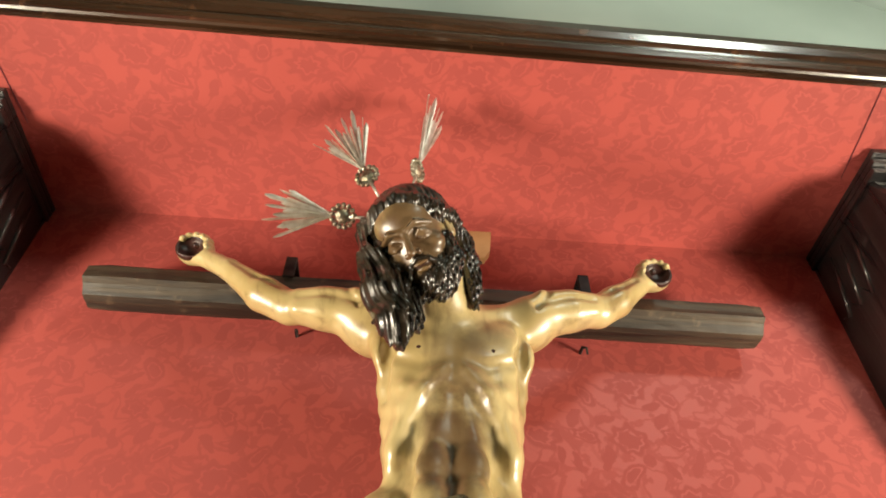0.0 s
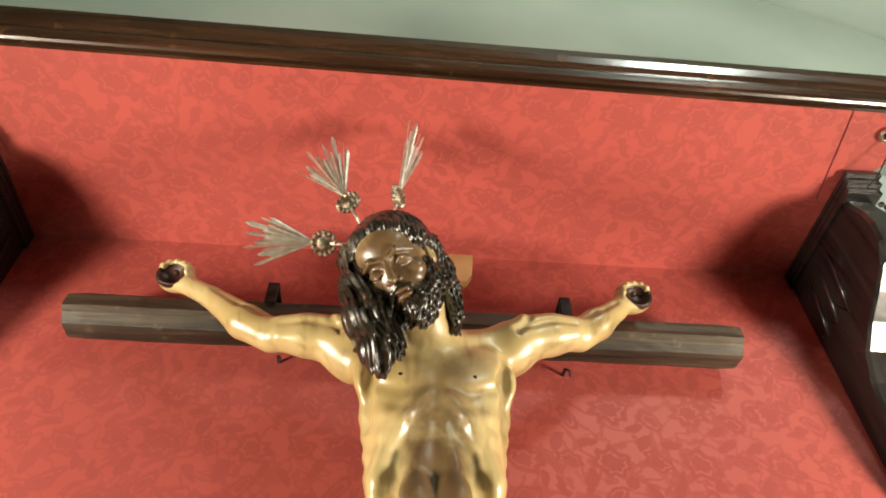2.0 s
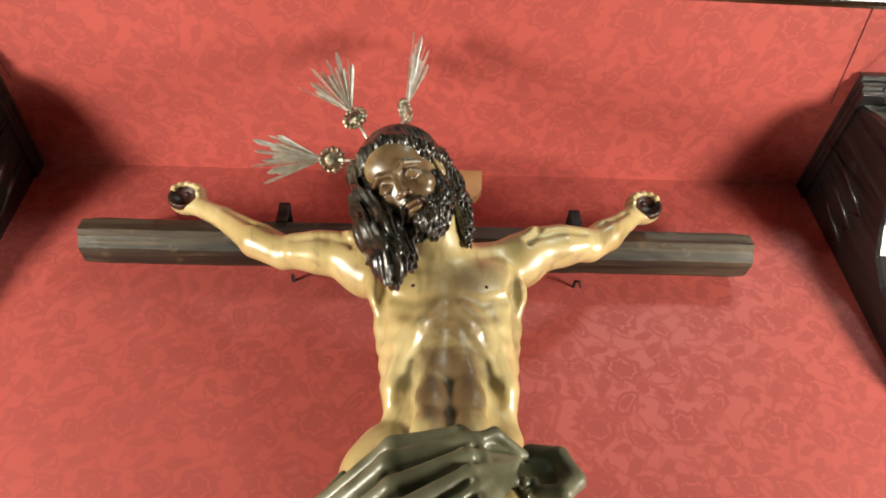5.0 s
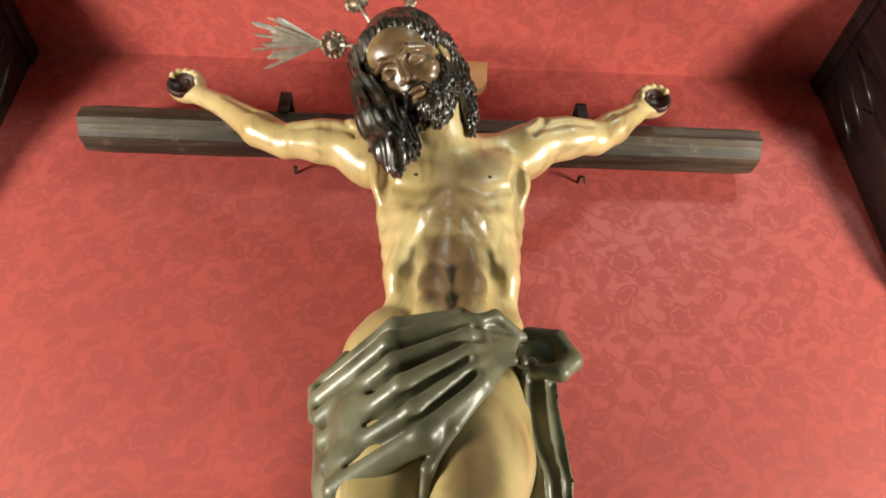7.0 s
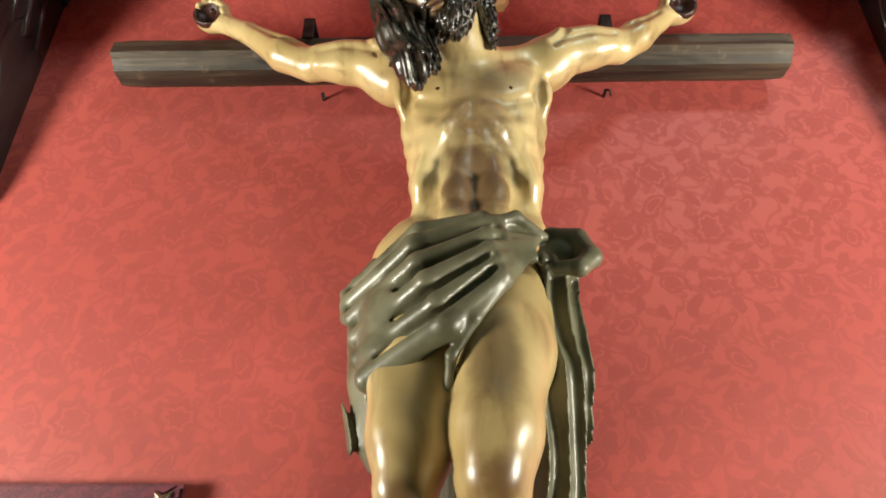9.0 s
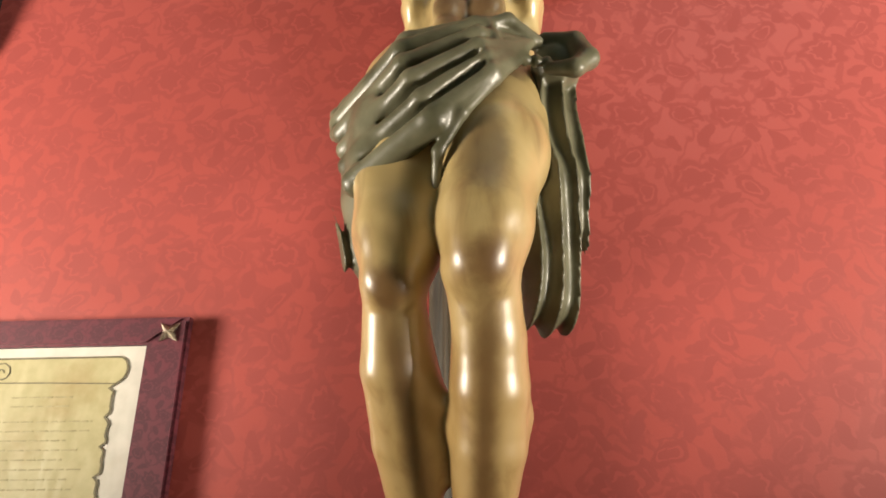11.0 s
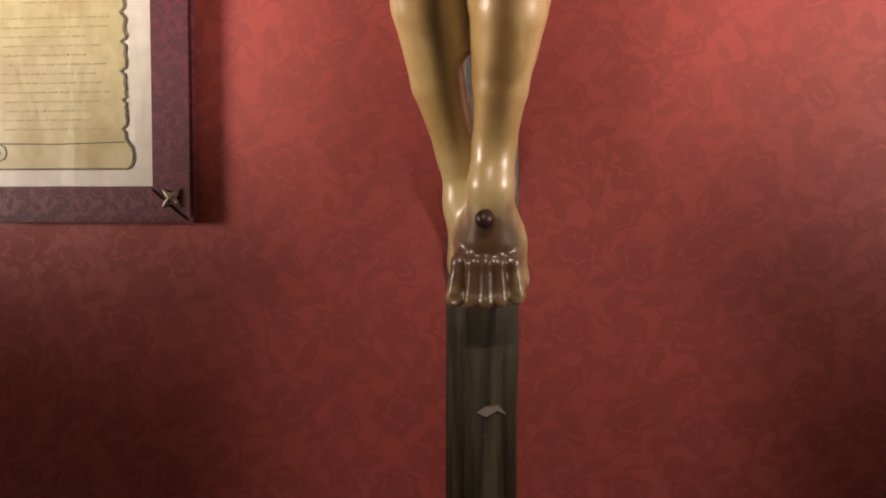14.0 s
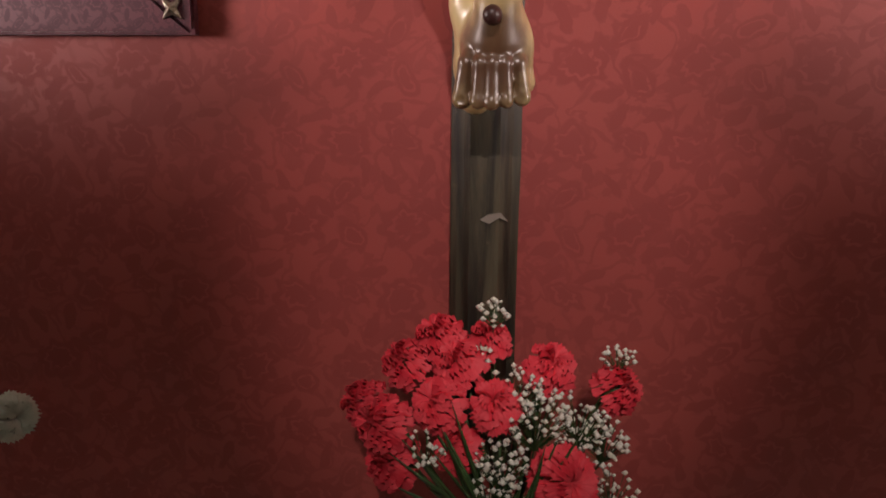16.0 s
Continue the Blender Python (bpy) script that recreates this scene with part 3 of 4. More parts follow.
for pts in ([(-0.070, -0.190, 2.252), (-0.110, -0.190, 2.262), (-0.152, -0.180, 2.263)], [(-0.094, -0.184, 2.292), (-0.088, -0.192, 2.266), (-0.074, -0.188, 2.244)], [(-0.178, -0.172, 2.285), (-0.216, -0.166, 2.306), (-0.256, -0.156, 2.344)],
            [(0.152, -0.190, 2.264), (0.196, -0.190, 2.282), (0.234, -0.180, 2.288)], [(0.178, -0.184, 2.312), (0.170, -0.192, 2.284), (0.154, -0.188, 2.258)], [(0.256, -0.172, 2.310), (0.282, -0.166, 2.330), (0.306, -0.158, 2.354)]):
    path("skin", pts, [0.0030, 0.0035, 0.0025], 0.006, True)
# closed fists with dark hollows
for s, (x, y, z) in ((-1, (-0.322, -0.128, 2.390)), (1, (0.341, -0.136, 2.387))):
    ball("skin", (x, y, z), (0.027, 0.024, 0.025), 0.014)
    ball("dark", (x + s * 0.003, y - 0.007, z - 0.004), (0.0235, 0.019, 0.0220), 0.003)
    ball("skin", (x + s * 0.003, y - 0.019, z - 0.008), (0.0200, 0.016, 0.0190), 0.004, True)
    ball("dark", (x + s * 0.003, y - 0.019, z - 0.008), (0.0185, 0.015, 0.0175), 0.004, True)
    for j in range(6):
        a = math.pi * (0.15 + 0.9 * j / 5) * s + (0 if s > 0 else math.pi)
        cone("skin", (x + 0.022 * math.cos(a), y - 0.010, z + 0.021 * math.sin(a)), (x + 0.019 * math.cos(a), y - 0.020, z - 0.003 + 0.018 * math.sin(a)), 0.006, 0.0045, 0.003)
    ball("dark", (x - s * 0.006, y - 0.020, z - 0.010), (0.005, 0.006, 0.005), 0.002)
finish()
grid((-0.14, -0.38, 1.305), (0.19, -0.05, 1.99), 0.0021)
# thighs, knees, shins
path("skin", [(0.000, -0.170, 1.915), (-0.012, -0.225, 1.820), (-0.028, -0.258, 1.730), (-0.033, -0.260, 1.690)], [0.054, 0.051, 0.036, 0.0285], 0.014)
path("skin", [(0.080, -0.175, 1.915), (0.062, -0.242, 1.820), (0.050, -0.280, 1.735), (0.043, -0.282, 1.695)], [0.052, 0.048, 0.037, 0.033], 0.014)
ball("skin", (-0.034, -0.278, 1.694), (0.020, 0.016, 0.024), 0.014)
ball("skin", (0.046, -0.306, 1.704), (0.022, 0.016, 0.026), 0.014)
cone("skin", (-0.044, -0.262, 1.780), (-0.040, -0.278, 1.720), 0.016, 0.010, 0.016)
cone("skin", (0.070, -0.276, 1.790), (0.060, -0.302, 1.730), 0.016, 0.010, 0.016)
path("skin", [(-0.034, -0.255, 1.688), (-0.038, -0.228, 1.630), (-0.035, -0.196, 1.578), (-0.030, -0.165, 1.522), (-0.017, -0.135, 1.465)], [0.0265, 0.0290, 0.0285, 0.0235, 0.0185], 0.004)
path("skin", [(0.043, -0.276, 1.692), (0.045, -0.252, 1.650), (0.043, -0.234, 1.612), (0.039, -0.212, 1.570), (0.029, -0.184, 1.515), (0.021, -0.162, 1.470)], [0.031, 0.0300, 0.0320, 0.0305, 0.0235, 0.0190], 0.004)
path("skin", [(-0.020, -0.236, 1.660), (-0.010, -0.208, 1.602), (-0.008, -0.180, 1.550)], [0.011, 0.015, 0.011], 0.010)
path("skin", [(0.060, -0.236, 1.650), (0.058, -0.205, 1.595), (0.046, -0.185, 1.545)], [0.012, 0.015, 0.012], 0.012)
path("skin", [(0.024, -0.240, 1.640), (0.019, -0.210, 1.585), (0.015, -0.180, 1.525)], [0.010, 0.014, 0.010], 0.010)
# crossed feet
path("skin", [(0.021, -0.160, 1.472), (0.018, -0.160, 1.435), (0.015, -0.146, 1.390)], [0.0195, 0.021, 0.024], 0.006)
ball("skin", (0.015, -0.138, 1.385), (0.034, 0.019, 0.032), 0.014)
path("skin", [(-0.017, -0.130, 1.468), (-0.011, -0.118, 1.420), (-0.006, -0.108, 1.365), (-0.008, -0.110, 1.338)], [0.0185, 0.020, 0.022, 0.016], 0.012)
for x, y, z, r in ((-0.015, -0.150, 1.338, 0.0100), (0.001, -0.156, 1.336, 0.0078), (0.014, -0.157, 1.335, 0.0076), (0.027, -0.155, 1.337, 0.0076), (0.041, -0.147, 1.340, 0.0090)):
    path("skin", [(0.015 + (x - 0.015) * 0.62, y + 0.016, 1.402), (0.015 + (x - 0.015) * 0.85, y - 0.006, 1.368), (x, y - 0.004, z + 0.004)], [r * 0.55, r * 0.8, r * 0.85], 0.0035)
    ball("skin", (x, y - 0.005, z - 0.001), (r * 0.95, r * 0.9, r * 0.9), 0.002)
    ball("skin", (x, y - 0.0130, z - 0.002), (r * 0.5, r * 0.25, r * 0.45), 0.001, True)
cone("skin", (0.026, -0.130, 1.420), (0.041, -0.134, 1.352), 0.011, 0.011, 0.010)
cone("dark", (0.015, -0.150, 1.408), (0.015, -0.184, 1.406), 0.008, 0.0085, 0.003)

# loincloth
def drape(x, y, z):
    return 0.0095 * np.abs(np.sin(150 * x + 60 * y + 0.6 * np.sin(28 * z))) - 0.0055 + 0.0012 * np.sin(60 * z + 90 * x)


ball("cloth", (0.032, -0.168, 1.903), (0.103, 0.072, 0.052), 0.012)
path("cloth", [(0.004, -0.185, 1.900), (-0.014, -0.222, 1.845), (-0.030, -0.232, 1.808)], [0.060, 0.056, 0.045], 0.006)
FOLDS = (((0.110, -0.236, 1.942), (0.052, -0.246, 1.960), (-0.010, -0.240, 1.948), (-0.073, -0.186, 1.916), 0.012),
         ((0.106, -0.244, 1.938), (0.055, -0.264, 1.944), (-0.012, -0.258, 1.922), (-0.079, -0.196, 1.890), 0.014),
         ((0.104, -0.250, 1.934), (0.055, -0.280, 1.922), (-0.008, -0.278, 1.892), (-0.076, -0.214, 1.864), 0.012),
         ((0.102, -0.254, 1.930), (0.056, -0.288, 1.902), (0.000, -0.290, 1.866), (-0.072, -0.226, 1.838), 0.012),
         ((0.100, -0.256, 1.926), (0.060, -0.290, 1.888), (0.008, -0.296, 1.842), (-0.069, -0.240, 1.812), 0.012),
         ((0.098, -0.258, 1.920), (0.064, -0.290, 1.872), (0.014, -0.298, 1.822), (-0.062, -0.256, 1.786), 0.014))
for p0, p1, p2, p3, r in FOLDS:
    path("cloth", [p0, p1, p2, p3], [0.0045, r * 0.75, r, r * 0.9], 0.0045)
for p0, p1, p2, p3, r in FOLDS[1:5]:                                            # narrow creases between them
    low = [(q[0], q[1] - 0.006, q[2] - 0.011 - 0.003 * n) for n, q in enumerate((p1, p2))] + [(p3[0] + 0.02, p3[1] - 0.026, p3[2] - 0.010)]
    path("cloth", low, [0.002, 0.003, 0.003], 0.009, True)
# turned hem along the bare thigh, and the loop at the knot
path("cloth", [(0.096, -0.262, 1.908), (0.070, -0.288, 1.868), (0.038, -0.298, 1.828), (0.016, -0.290, 1.796), (0.010, -0.272, 1.770)], [0.004, 0.005, 0.006, 0.005, 0.004], 0.004)
path("cloth", [(0.112, -0.246, 1.940), (0.084, -0.262, 1.954), (0.064, -0.268, 1.945), (0.072, -0.278, 1.920)], [0.005, 0.006, 0.006, 0.004], 0.004)
path("cloth", [(0.004, -0.225, 1.815), (0.002, -0.240, 1.765)], [0.018, 0.008], 0.010)
# knot and hanging tails
ball("cloth", (0.130, -0.226, 1.926), (0.024, 0.022, 0.022), 0.005)
path("cloth", [(0.120, -0.236, 1.948), (0.146, -0.242, 1.940), (0.155, -0.250, 1.914), (0.142, -0.258, 1.898), (0.120, -0.256, 1.900)], [0.008, 0.010, 0.011, 0.009, 0.006], 0.003)
ball("cloth", (0.137, -0.262, 1.920), (0.010, 0.010, 0.010), 0.003, True)
for j in range(5):
    ball("cloth", (0.078 + 0.010 * j, -0.262 + 0.002 * j, 1.912 - 0.001 * j), (0.0055, 0.006, 0.007), 0.002)
path("cloth", [(0.124, -0.205, 1.915), (0.112, -0.205, 1.810), (0.094, -0.182, 1.700)], [0.022, 0.034, 0.032], 0.010, False, drape)
path("cloth", [(-0.058, -0.150, 1.915), (-0.070, -0.150, 1.820), (-0.076, -0.146, 1.755)], [0.020, 0.028, 0.026], 0.010, False, drape)
path("cloth", [(-0.060, -0.186, 1.944), (-0.088, -0.186, 1.905), (-0.084, -0.205, 1.868), (-0.062, -0.225, 1.858)], [0.005, 0.006, 0.006, 0.005], 0.005)
finish()

grid((-0.115, -0.365, 2.115), (0.110, -0.175, 2.415), 0.0014)
# head: forward, up and right of the bowed, leaning face
F = Vector((-0.20, -0.70, -0.68)).normalized()
U = Vector((-0.54, -0.60, 0.56))
U = (U - U.dot(F) * F).normalized()
R = U.cross(F)
K = Vector((-0.006, -0.262, 2.284))


def head(r, u, f):
    return tuple(K + (r + 0.003) * R + u * U + f * F)


AXES = [tuple(R), tuple(U), tuple(F)]
ball("skin", head(0, 0.014, -0.002), (0.042, 0.056, 0.050), 0.012, False, AXES)
ball("skin", head(0.002, -0.028, 0.018), (0.030, 0.042, 0.030), 0.012, False, AXES)
ball("skin", head(0, 0.032, 0.028), (0.033, 0.022, 0.019), 0.010, False, AXES)
path("skin", [head(0, 0.016, 0.048), head(0, 0.000, 0.056), head(0, -0.0125, 0.0645)], [0.0036, 0.0040, 0.0052], 0.004)
for s in (-1, 1):
    ball("skin", head(s * 0.026, -0.010, 0.032), (0.012, 0.011, 0.012), 0.008, False, AXES)
    ball("skin", head(s * 0.0180, 0.0040, 0.0545), (0.0125, 0.0085, 0.0120), 0.005, True, AXES)
    ball("skin", head(s * 0.0185, 0.0050, 0.0385), (0.0090, 0.0070, 0.0080), 0.002, False, AXES)
    path("skin", [head(s * 0.0085, 0.0040, 0.0445), head(s * 0.0185, 0.0095, 0.0475), head(s * 0.0290, 0.0030, 0.0395)], [0.0014, 0.0019, 0.0013], 0.0012)
    path("skin", [head(s * 0.0090, 0.0025, 0.0440), head(s * 0.0185, -0.0015, 0.0460), head(s * 0.0280, 0.0015, 0.0395)], [0.0011, 0.0014, 0.0010], 0.0015)
    path("skin", [head(s * 0.0050, 0.0160, 0.0505), head(s * 0.0180, 0.0205, 0.0490), head(s * 0.0330, 0.0130, 0.0370)], [0.0030, 0.0032, 0.0026], 0.004)
    ball("skin", head(s * 0.0072, -0.0140, 0.0555), (0.0042, 0.0042, 0.0060), 0.003, False, AXES)
    ball("skin", head(s * 0.0040, -0.0178, 0.0600), (0.0018, 0.0016, 0.0034), 0.001, True, AXES)
    cone("skin", head(s * 0.0120, -0.0120, 0.0500), head(s * 0.0200, -0.0290, 0.0440), 0.0018, 0.0015, 0.004, True)
ball("skin", head(0.002, -0.0270, 0.0520), (0.0115, 0.0026, 0.0050), 0.003, False, AXES)
ball("skin", head(0.002, -0.0345, 0.0510), (0.0095, 0.0030, 0.0050), 0.003, False, AXES)
ball("dark", head(0.002, -0.0307, 0.0520), (0.0095, 0.0014, 0.0030), 0.001, False, AXES)
# the ear that shows: a rim round a hollow
ball("skin", head(0.0455, 0.0040, 0.000), (0.0055, 0.0165, 0.0095), 0.003, False, AXES)
ball("skin", head(0.0500, 0.0050, 0.004), (0.0035, 0.0105, 0.0055), 0.002, True, AXES)


def curl(x, y, z):
    return 0.0019 * np.sin(640 * x + 2.0 * np.sin(150 * z) + 330 * y) * np.cos(230 * z + 1.5 * np.sin(240 * x)) + 0.0009 * np.sin(1050 * x + 420 * z)


def strands(x, y, z):
    return 0.0010 * np.sin(620 * (x + 0.5 * z) + 1.6 * np.sin(110 * z) + 200 * y) + 0.0005 * np.sin(900 * x + 300 * z)


def locks(x, y, z):
    """Wavy locks that run down the fall."""
    return 0.0030 * np.sin(330 * (x + 0.55 * z) + 1.7 * np.sin(120 * z) + 260 * y) + 0.0012 * np.sin(830 * (x + 0.45 * z) + 2.0 * np.sin(95 * z))


# beard and moustache
path("hair", [head(-0.036, -0.008, 0.012), head(-0.031, -0.040, 0.022), head(-0.014, -0.060, 0.034)], [0.006, 0.010, 0.013], 0.008, False, curl)
path("hair", [head(0.038, -0.010, 0.012), head(0.033, -0.038, 0.022), head(0.016, -0.060, 0.034)], [0.009, 0.013, 0.014], 0.008, False, curl)
path("hair", [head(0.002, -0.050, 0.042), head(0.004, -0.068, 0.038)], [0.0135, 0.012], 0.008, False, curl)
ball("hair", head(0.016, -0.046, 0.034), (0.020, 0.020, 0.014), 0.006, False, AXES, curl)
for s in (-1, 1):
    path("hair", [head(0.001 + s * 0.002, -0.0215, 0.0555), head(0.001 + s * 0.012, -0.0260, 0.0515), head(0.001 + s * 0.021, -0.0380, 0.0430)], [0.0024, 0.0032, 0.0036], 0.003)
    path("hair", [head(s * 0.0080, 0.0185, 0.0525), head(s * 0.0190, 0.0225, 0.0510), head(s * 0.0310, 0.0165, 0.0405)], [0.0010, 0.0014, 0.0008], 0.002)
# cap of hair, locks round the brow, and the two falls
ball("hair", head(0.004, 0.036, -0.014), (0.052, 0.048, 0.054), 0.010, False, AXES, strands)
path("hair", [head(0.004, 0.060, 0.026), head(0.026, 0.047, 0.028), head(0.042, 0.028, 0.014), head(0.050, 0.014, -0.012)], [0.008, 0.010, 0.010, 0.012], 0.006, False, curl)
path("hair", [head(0.004, 0.060, 0.026), head(-0.020, 0.054, 0.022), head(-0.038, 0.038, 0.012), head(-0.044, 0.012, 0.002)], [0.008, 0.010, 0.011, 0.012], 0.006, False, locks)
path("hair", [head(-0.040, 0.044, -0.010), (-0.053, -0.256, 2.305), (-0.049, -0.256, 2.260), (-0.039, -0.256, 2.212), (-0.023, -0.254, 2.170), (-0.017, -0.248, 2.144)], [0.021, 0.021, 0.022, 0.022, 0.020, 0.009], 0.012, False, locks)
path("hair", [head(-0.036, -0.006, -0.012), (-0.028, -0.244, 2.240), (-0.010, -0.236, 2.185)], [0.016, 0.020, 0.018], 0.012, False, locks)
path("hair", [head(0.046, 0.018, -0.022), (0.052, -0.246, 2.315), (0.062, -0.238, 2.285), (0.069, -0.226, 2.255), (0.073, -0.214, 2.232)], [0.015, 0.0135, 0.0125, 0.010, 0.005], 0.008, False, curl)


finish()
start, all_v, all_q, all_m = 0, [], [], []
for v, q, k in SHELLS:
    all_v.append(v)
    all_q.append(q + start)
    all_m.append(np.full(len(q), k))
    start += len(v)
verts, quads, mats = np.concatenate(all_v), np.concatenate(all_q), np.concatenate(all_m)
verts = np.stack(settle(verts[:, 0], verts[:, 1], verts[:, 2]), 1)
me = bpy.data.meshes.new("crucifix_figure")
me.vertices.add(len(verts))
me.vertices.foreach_set("co", verts.astype(np.float32).ravel())
me.loops.add(quads.size)
me.loops.foreach_set("vertex_index", quads.astype(np.int32).ravel())
me.polygons.add(len(quads))
me.polygons.foreach_set("loop_start", np.arange(0, quads.size, 4, dtype=np.int32))
me.update(calc_edges=True)
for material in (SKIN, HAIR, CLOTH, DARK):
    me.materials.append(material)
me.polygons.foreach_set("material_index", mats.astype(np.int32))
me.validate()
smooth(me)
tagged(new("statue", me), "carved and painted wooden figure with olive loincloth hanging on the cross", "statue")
del FIELD, SHELLS, verts, quads, mats, all_v, all_q, all_m


# ---- silver ray bunches on the head ----
def ray_bunch(base, tip, turn, lengths, spread=25, group="silver rays on the head"):
    base, tip = Vector(settle(*base)), Vector(settle(*tip))
    up = (tip - base).normalized()
    t = thing("silver_rays", "fan of worn silver rays with a chased rosette", "halo ornament", base, group)
    side = up.cross(Vector((0, -0.64, -0.77))).normalized()
    side = Matrix.Rotation(turn, 3, up) @ side
    out = up.cross(side)
    m = Matrix((side, up, out)).transposed()
    full = (tip - base).length
    st = bmesh.new()
    tube(st, [m @ Vector((0, -0.03, 0)), m @ Vector((0, 0.01, 0))], [0.002, 0.0025], 6)
    part("pin", st, SILVER, t, "", True)
    hub = bmesh.new()
    bmesh.ops.create_uvsphere(hub, u_segments=16, v_segments=8, radius=1, matrix=Matrix.Translation(m @ Vector((0, 0.018, 0))) @ m.to_4x4() @ Matrix.Diagonal((0.0100, 0.0100, 0.004, 1)))
    part("boss", hub, TARNISH, t, "chased silver boss", True)
    for ringr, count, size in ((0.0150, 13, 0.0040), (0.0095, 9, 0.0036), (0.0042, 4, 0.0034)):
        for i in range(count):
            a = 2 * math.pi * i / count
            b = bmesh.new()
            p = m @ Vector((ringr * math.cos(a), 0.018 + ringr * math.sin(a), 0.003 if ringr < 0.012 else 0))
            bmesh.ops.create_icosphere(b, subdivisions=1, radius=size, matrix=Matrix.Translation(p))
            part("rosette_petal", b, TARNISH, t, "", True)
    n = len(lengths)
    for i, k in enumerate(lengths):
        a = math.radians(-spread + 2 * spread * i / (n - 1))
        L = (full - 0.03) * k
        w0, w1 = 0.0013, 0.0036
        tilt = (0.9, -0.7, 0.2, 1.1, -1.0, 0.5, -0.3)[i % 7]
        d, q = Vector((math.sin(a), math.cos(a), 0)), Vector((math.cos(a) * math.cos(tilt), -math.sin(a) * math.cos(tilt), math.sin(tilt)))
        s = Vector((0, 0.03, 0)) + 0.004 * d
        zz = 0.0012 * (i % 2)
        b = bmesh.new()
        rows = []
        for f, w in ((0, w0), (0.9, w1), (1.0, w1 * 0.3)):
            c = s + d * L * f
            rows.append([b.verts.new(m @ (c + q * w + Vector((0, 0, zz)))), b.verts.new(m @ (c + Vector((0, 0, zz + 0.0014)))), b.verts.new(m @ (c - q * w + Vector((0, 0, zz)))),
                         b.verts.new(m @ (c + Vector((0, 0, zz - 0.0014))))])
        for r0, r1 in zip(rows, rows[1:]):
            for j in range(4):
                b.faces.new((r0[j], r0[(j + 1) % 4], r1[(j + 1) % 4], r1[j]))
        b.faces.new(rows[0])
        b.faces.new(rows[-1])
        bmesh.ops.recalc_face_normals(b, faces=b.faces)
        part("ray", b, SILVER, t)
    return t


FAN = (0.90, 0.66, 0.80, 0.72, 1.0, 0.84, 0.70, 0.96, 0.74, 1.0, 0.68, 0.82, 0.70)
ray_bunch((-0.084, -0.262, 2.334), (-0.196, -0.275, 2.322), 0.0, FAN)
ray_bunch((-0.068, -0.285, 2.380), (-0.130, -0.295, 2.515), 0.0, FAN)
ray_bunch((-0.013, -0.285, 2.398), (0.014, -0.300, 2.568), 0.9, FAN, 13)

# ---- framed parchment on the wall ----


def printed_sheet(name, a, b, stain):
    """Glossy paper that has cockled in upright waves, with brown age stains."""
    m = Mat(name, 0.32, 0.0, 0.4)
    m.b.inputs["Coat Roughness"].default_value = 0.2
    age, fine = m.noise(13, 4, 0.6), m.noise(60, 3)
    c = m.mix(m.step(fine, 0.3, 0.7), a, b)
    m.colour(m.mix(m.math("MULTIPLY", m.step(age, 0.48, 0.75), 0.6), c, stain))
    return m.bump(m.noise(1.0, 2, 0.4, m.stretch(26, 26, 7), 0.5), 0.004, 0.7).m


PAPER = printed_sheet("white_paper", (0.72, 0.69, 0.61), (0.80, 0.76, 0.68), (0.68, 0.62, 0.50))
PARCH = printed_sheet("yellow_parchment_print", (0.52, 0.47, 0.25), (0.60, 0.54, 0.31), (0.40, 0.29, 0.12))
INK = plain("brown_ink", (0.10, 0.085, 0.045), (0.20, 0.17, 0.09), 90.0, 0.6)
FADED = plain("faded_ink", (0.38, 0.33, 0.17), (0.50, 0.44, 0.25), 90.0, 0.6)
PX0, PX1, PZ0, PZ1 = -0.595, -0.382, 1.439, 1.722
FX0, FX1, FZ0, FZ1 = -0.630, -0.333, 1.397, 1.757
fr = thing("picture_frame", "purple damask covered frame with a parchment text on the red wall", "picture frame", (FX0, -0.002, FZ0))
fr.location = (0, 0, 0)
FY = -0.023


def frame_bar(a, b, c, d):
    """One mitred bar: outer corners a, b and inner corners c, d, in x and z."""
    bm = bmesh.new()
    vs = []
    for (x, z), y in ((a, -0.010), (b, -0.010), (a, FY), (b, FY), (c, FY - 0.001), (d, FY - 0.001), (c, -0.012), (d, -0.012)):
        vs.append(bm.verts.new((x, y, z)))
    for f in ((0, 1, 3, 2), (2, 3, 5, 4), (4, 5, 7, 6), (6, 7, 1, 0), (0, 2, 4, 6), (1, 7, 5, 3)):
        bm.faces.new([vs[i] for i in f])
    bmesh.ops.recalc_face_normals(bm, faces=bm.faces)
    bmesh.ops.bevel(bm, geom=[e for e in bm.edges if abs(e.verts[0].co.y - FY) < 0.002 and abs(e.verts[1].co.y - FY) < 0.002], offset=0.003, segments=2, affect="EDGES")
    return bm


O = ((FX0, FZ0), (FX1, FZ0), (FX1, FZ1), (FX0, FZ1))
I = ((PX0 - 0.001, PZ0 - 0.001), (PX1 + 0.001, PZ0 - 0.001), (PX1 + 0.001, PZ1 + 0.001), (PX0 - 0.001, PZ1 + 0.001))
for i in range(4):
    j = (i + 1) % 4
    part("frame_bar", frame_bar(O[i], O[j], I[i], I[j]), PURPLE, fr)
part("paper", box(bmesh.new(), PX0, FY + 0.004, PZ0, PX1, FY + 0.008, PZ1), PAPER, fr, "white paper margin")


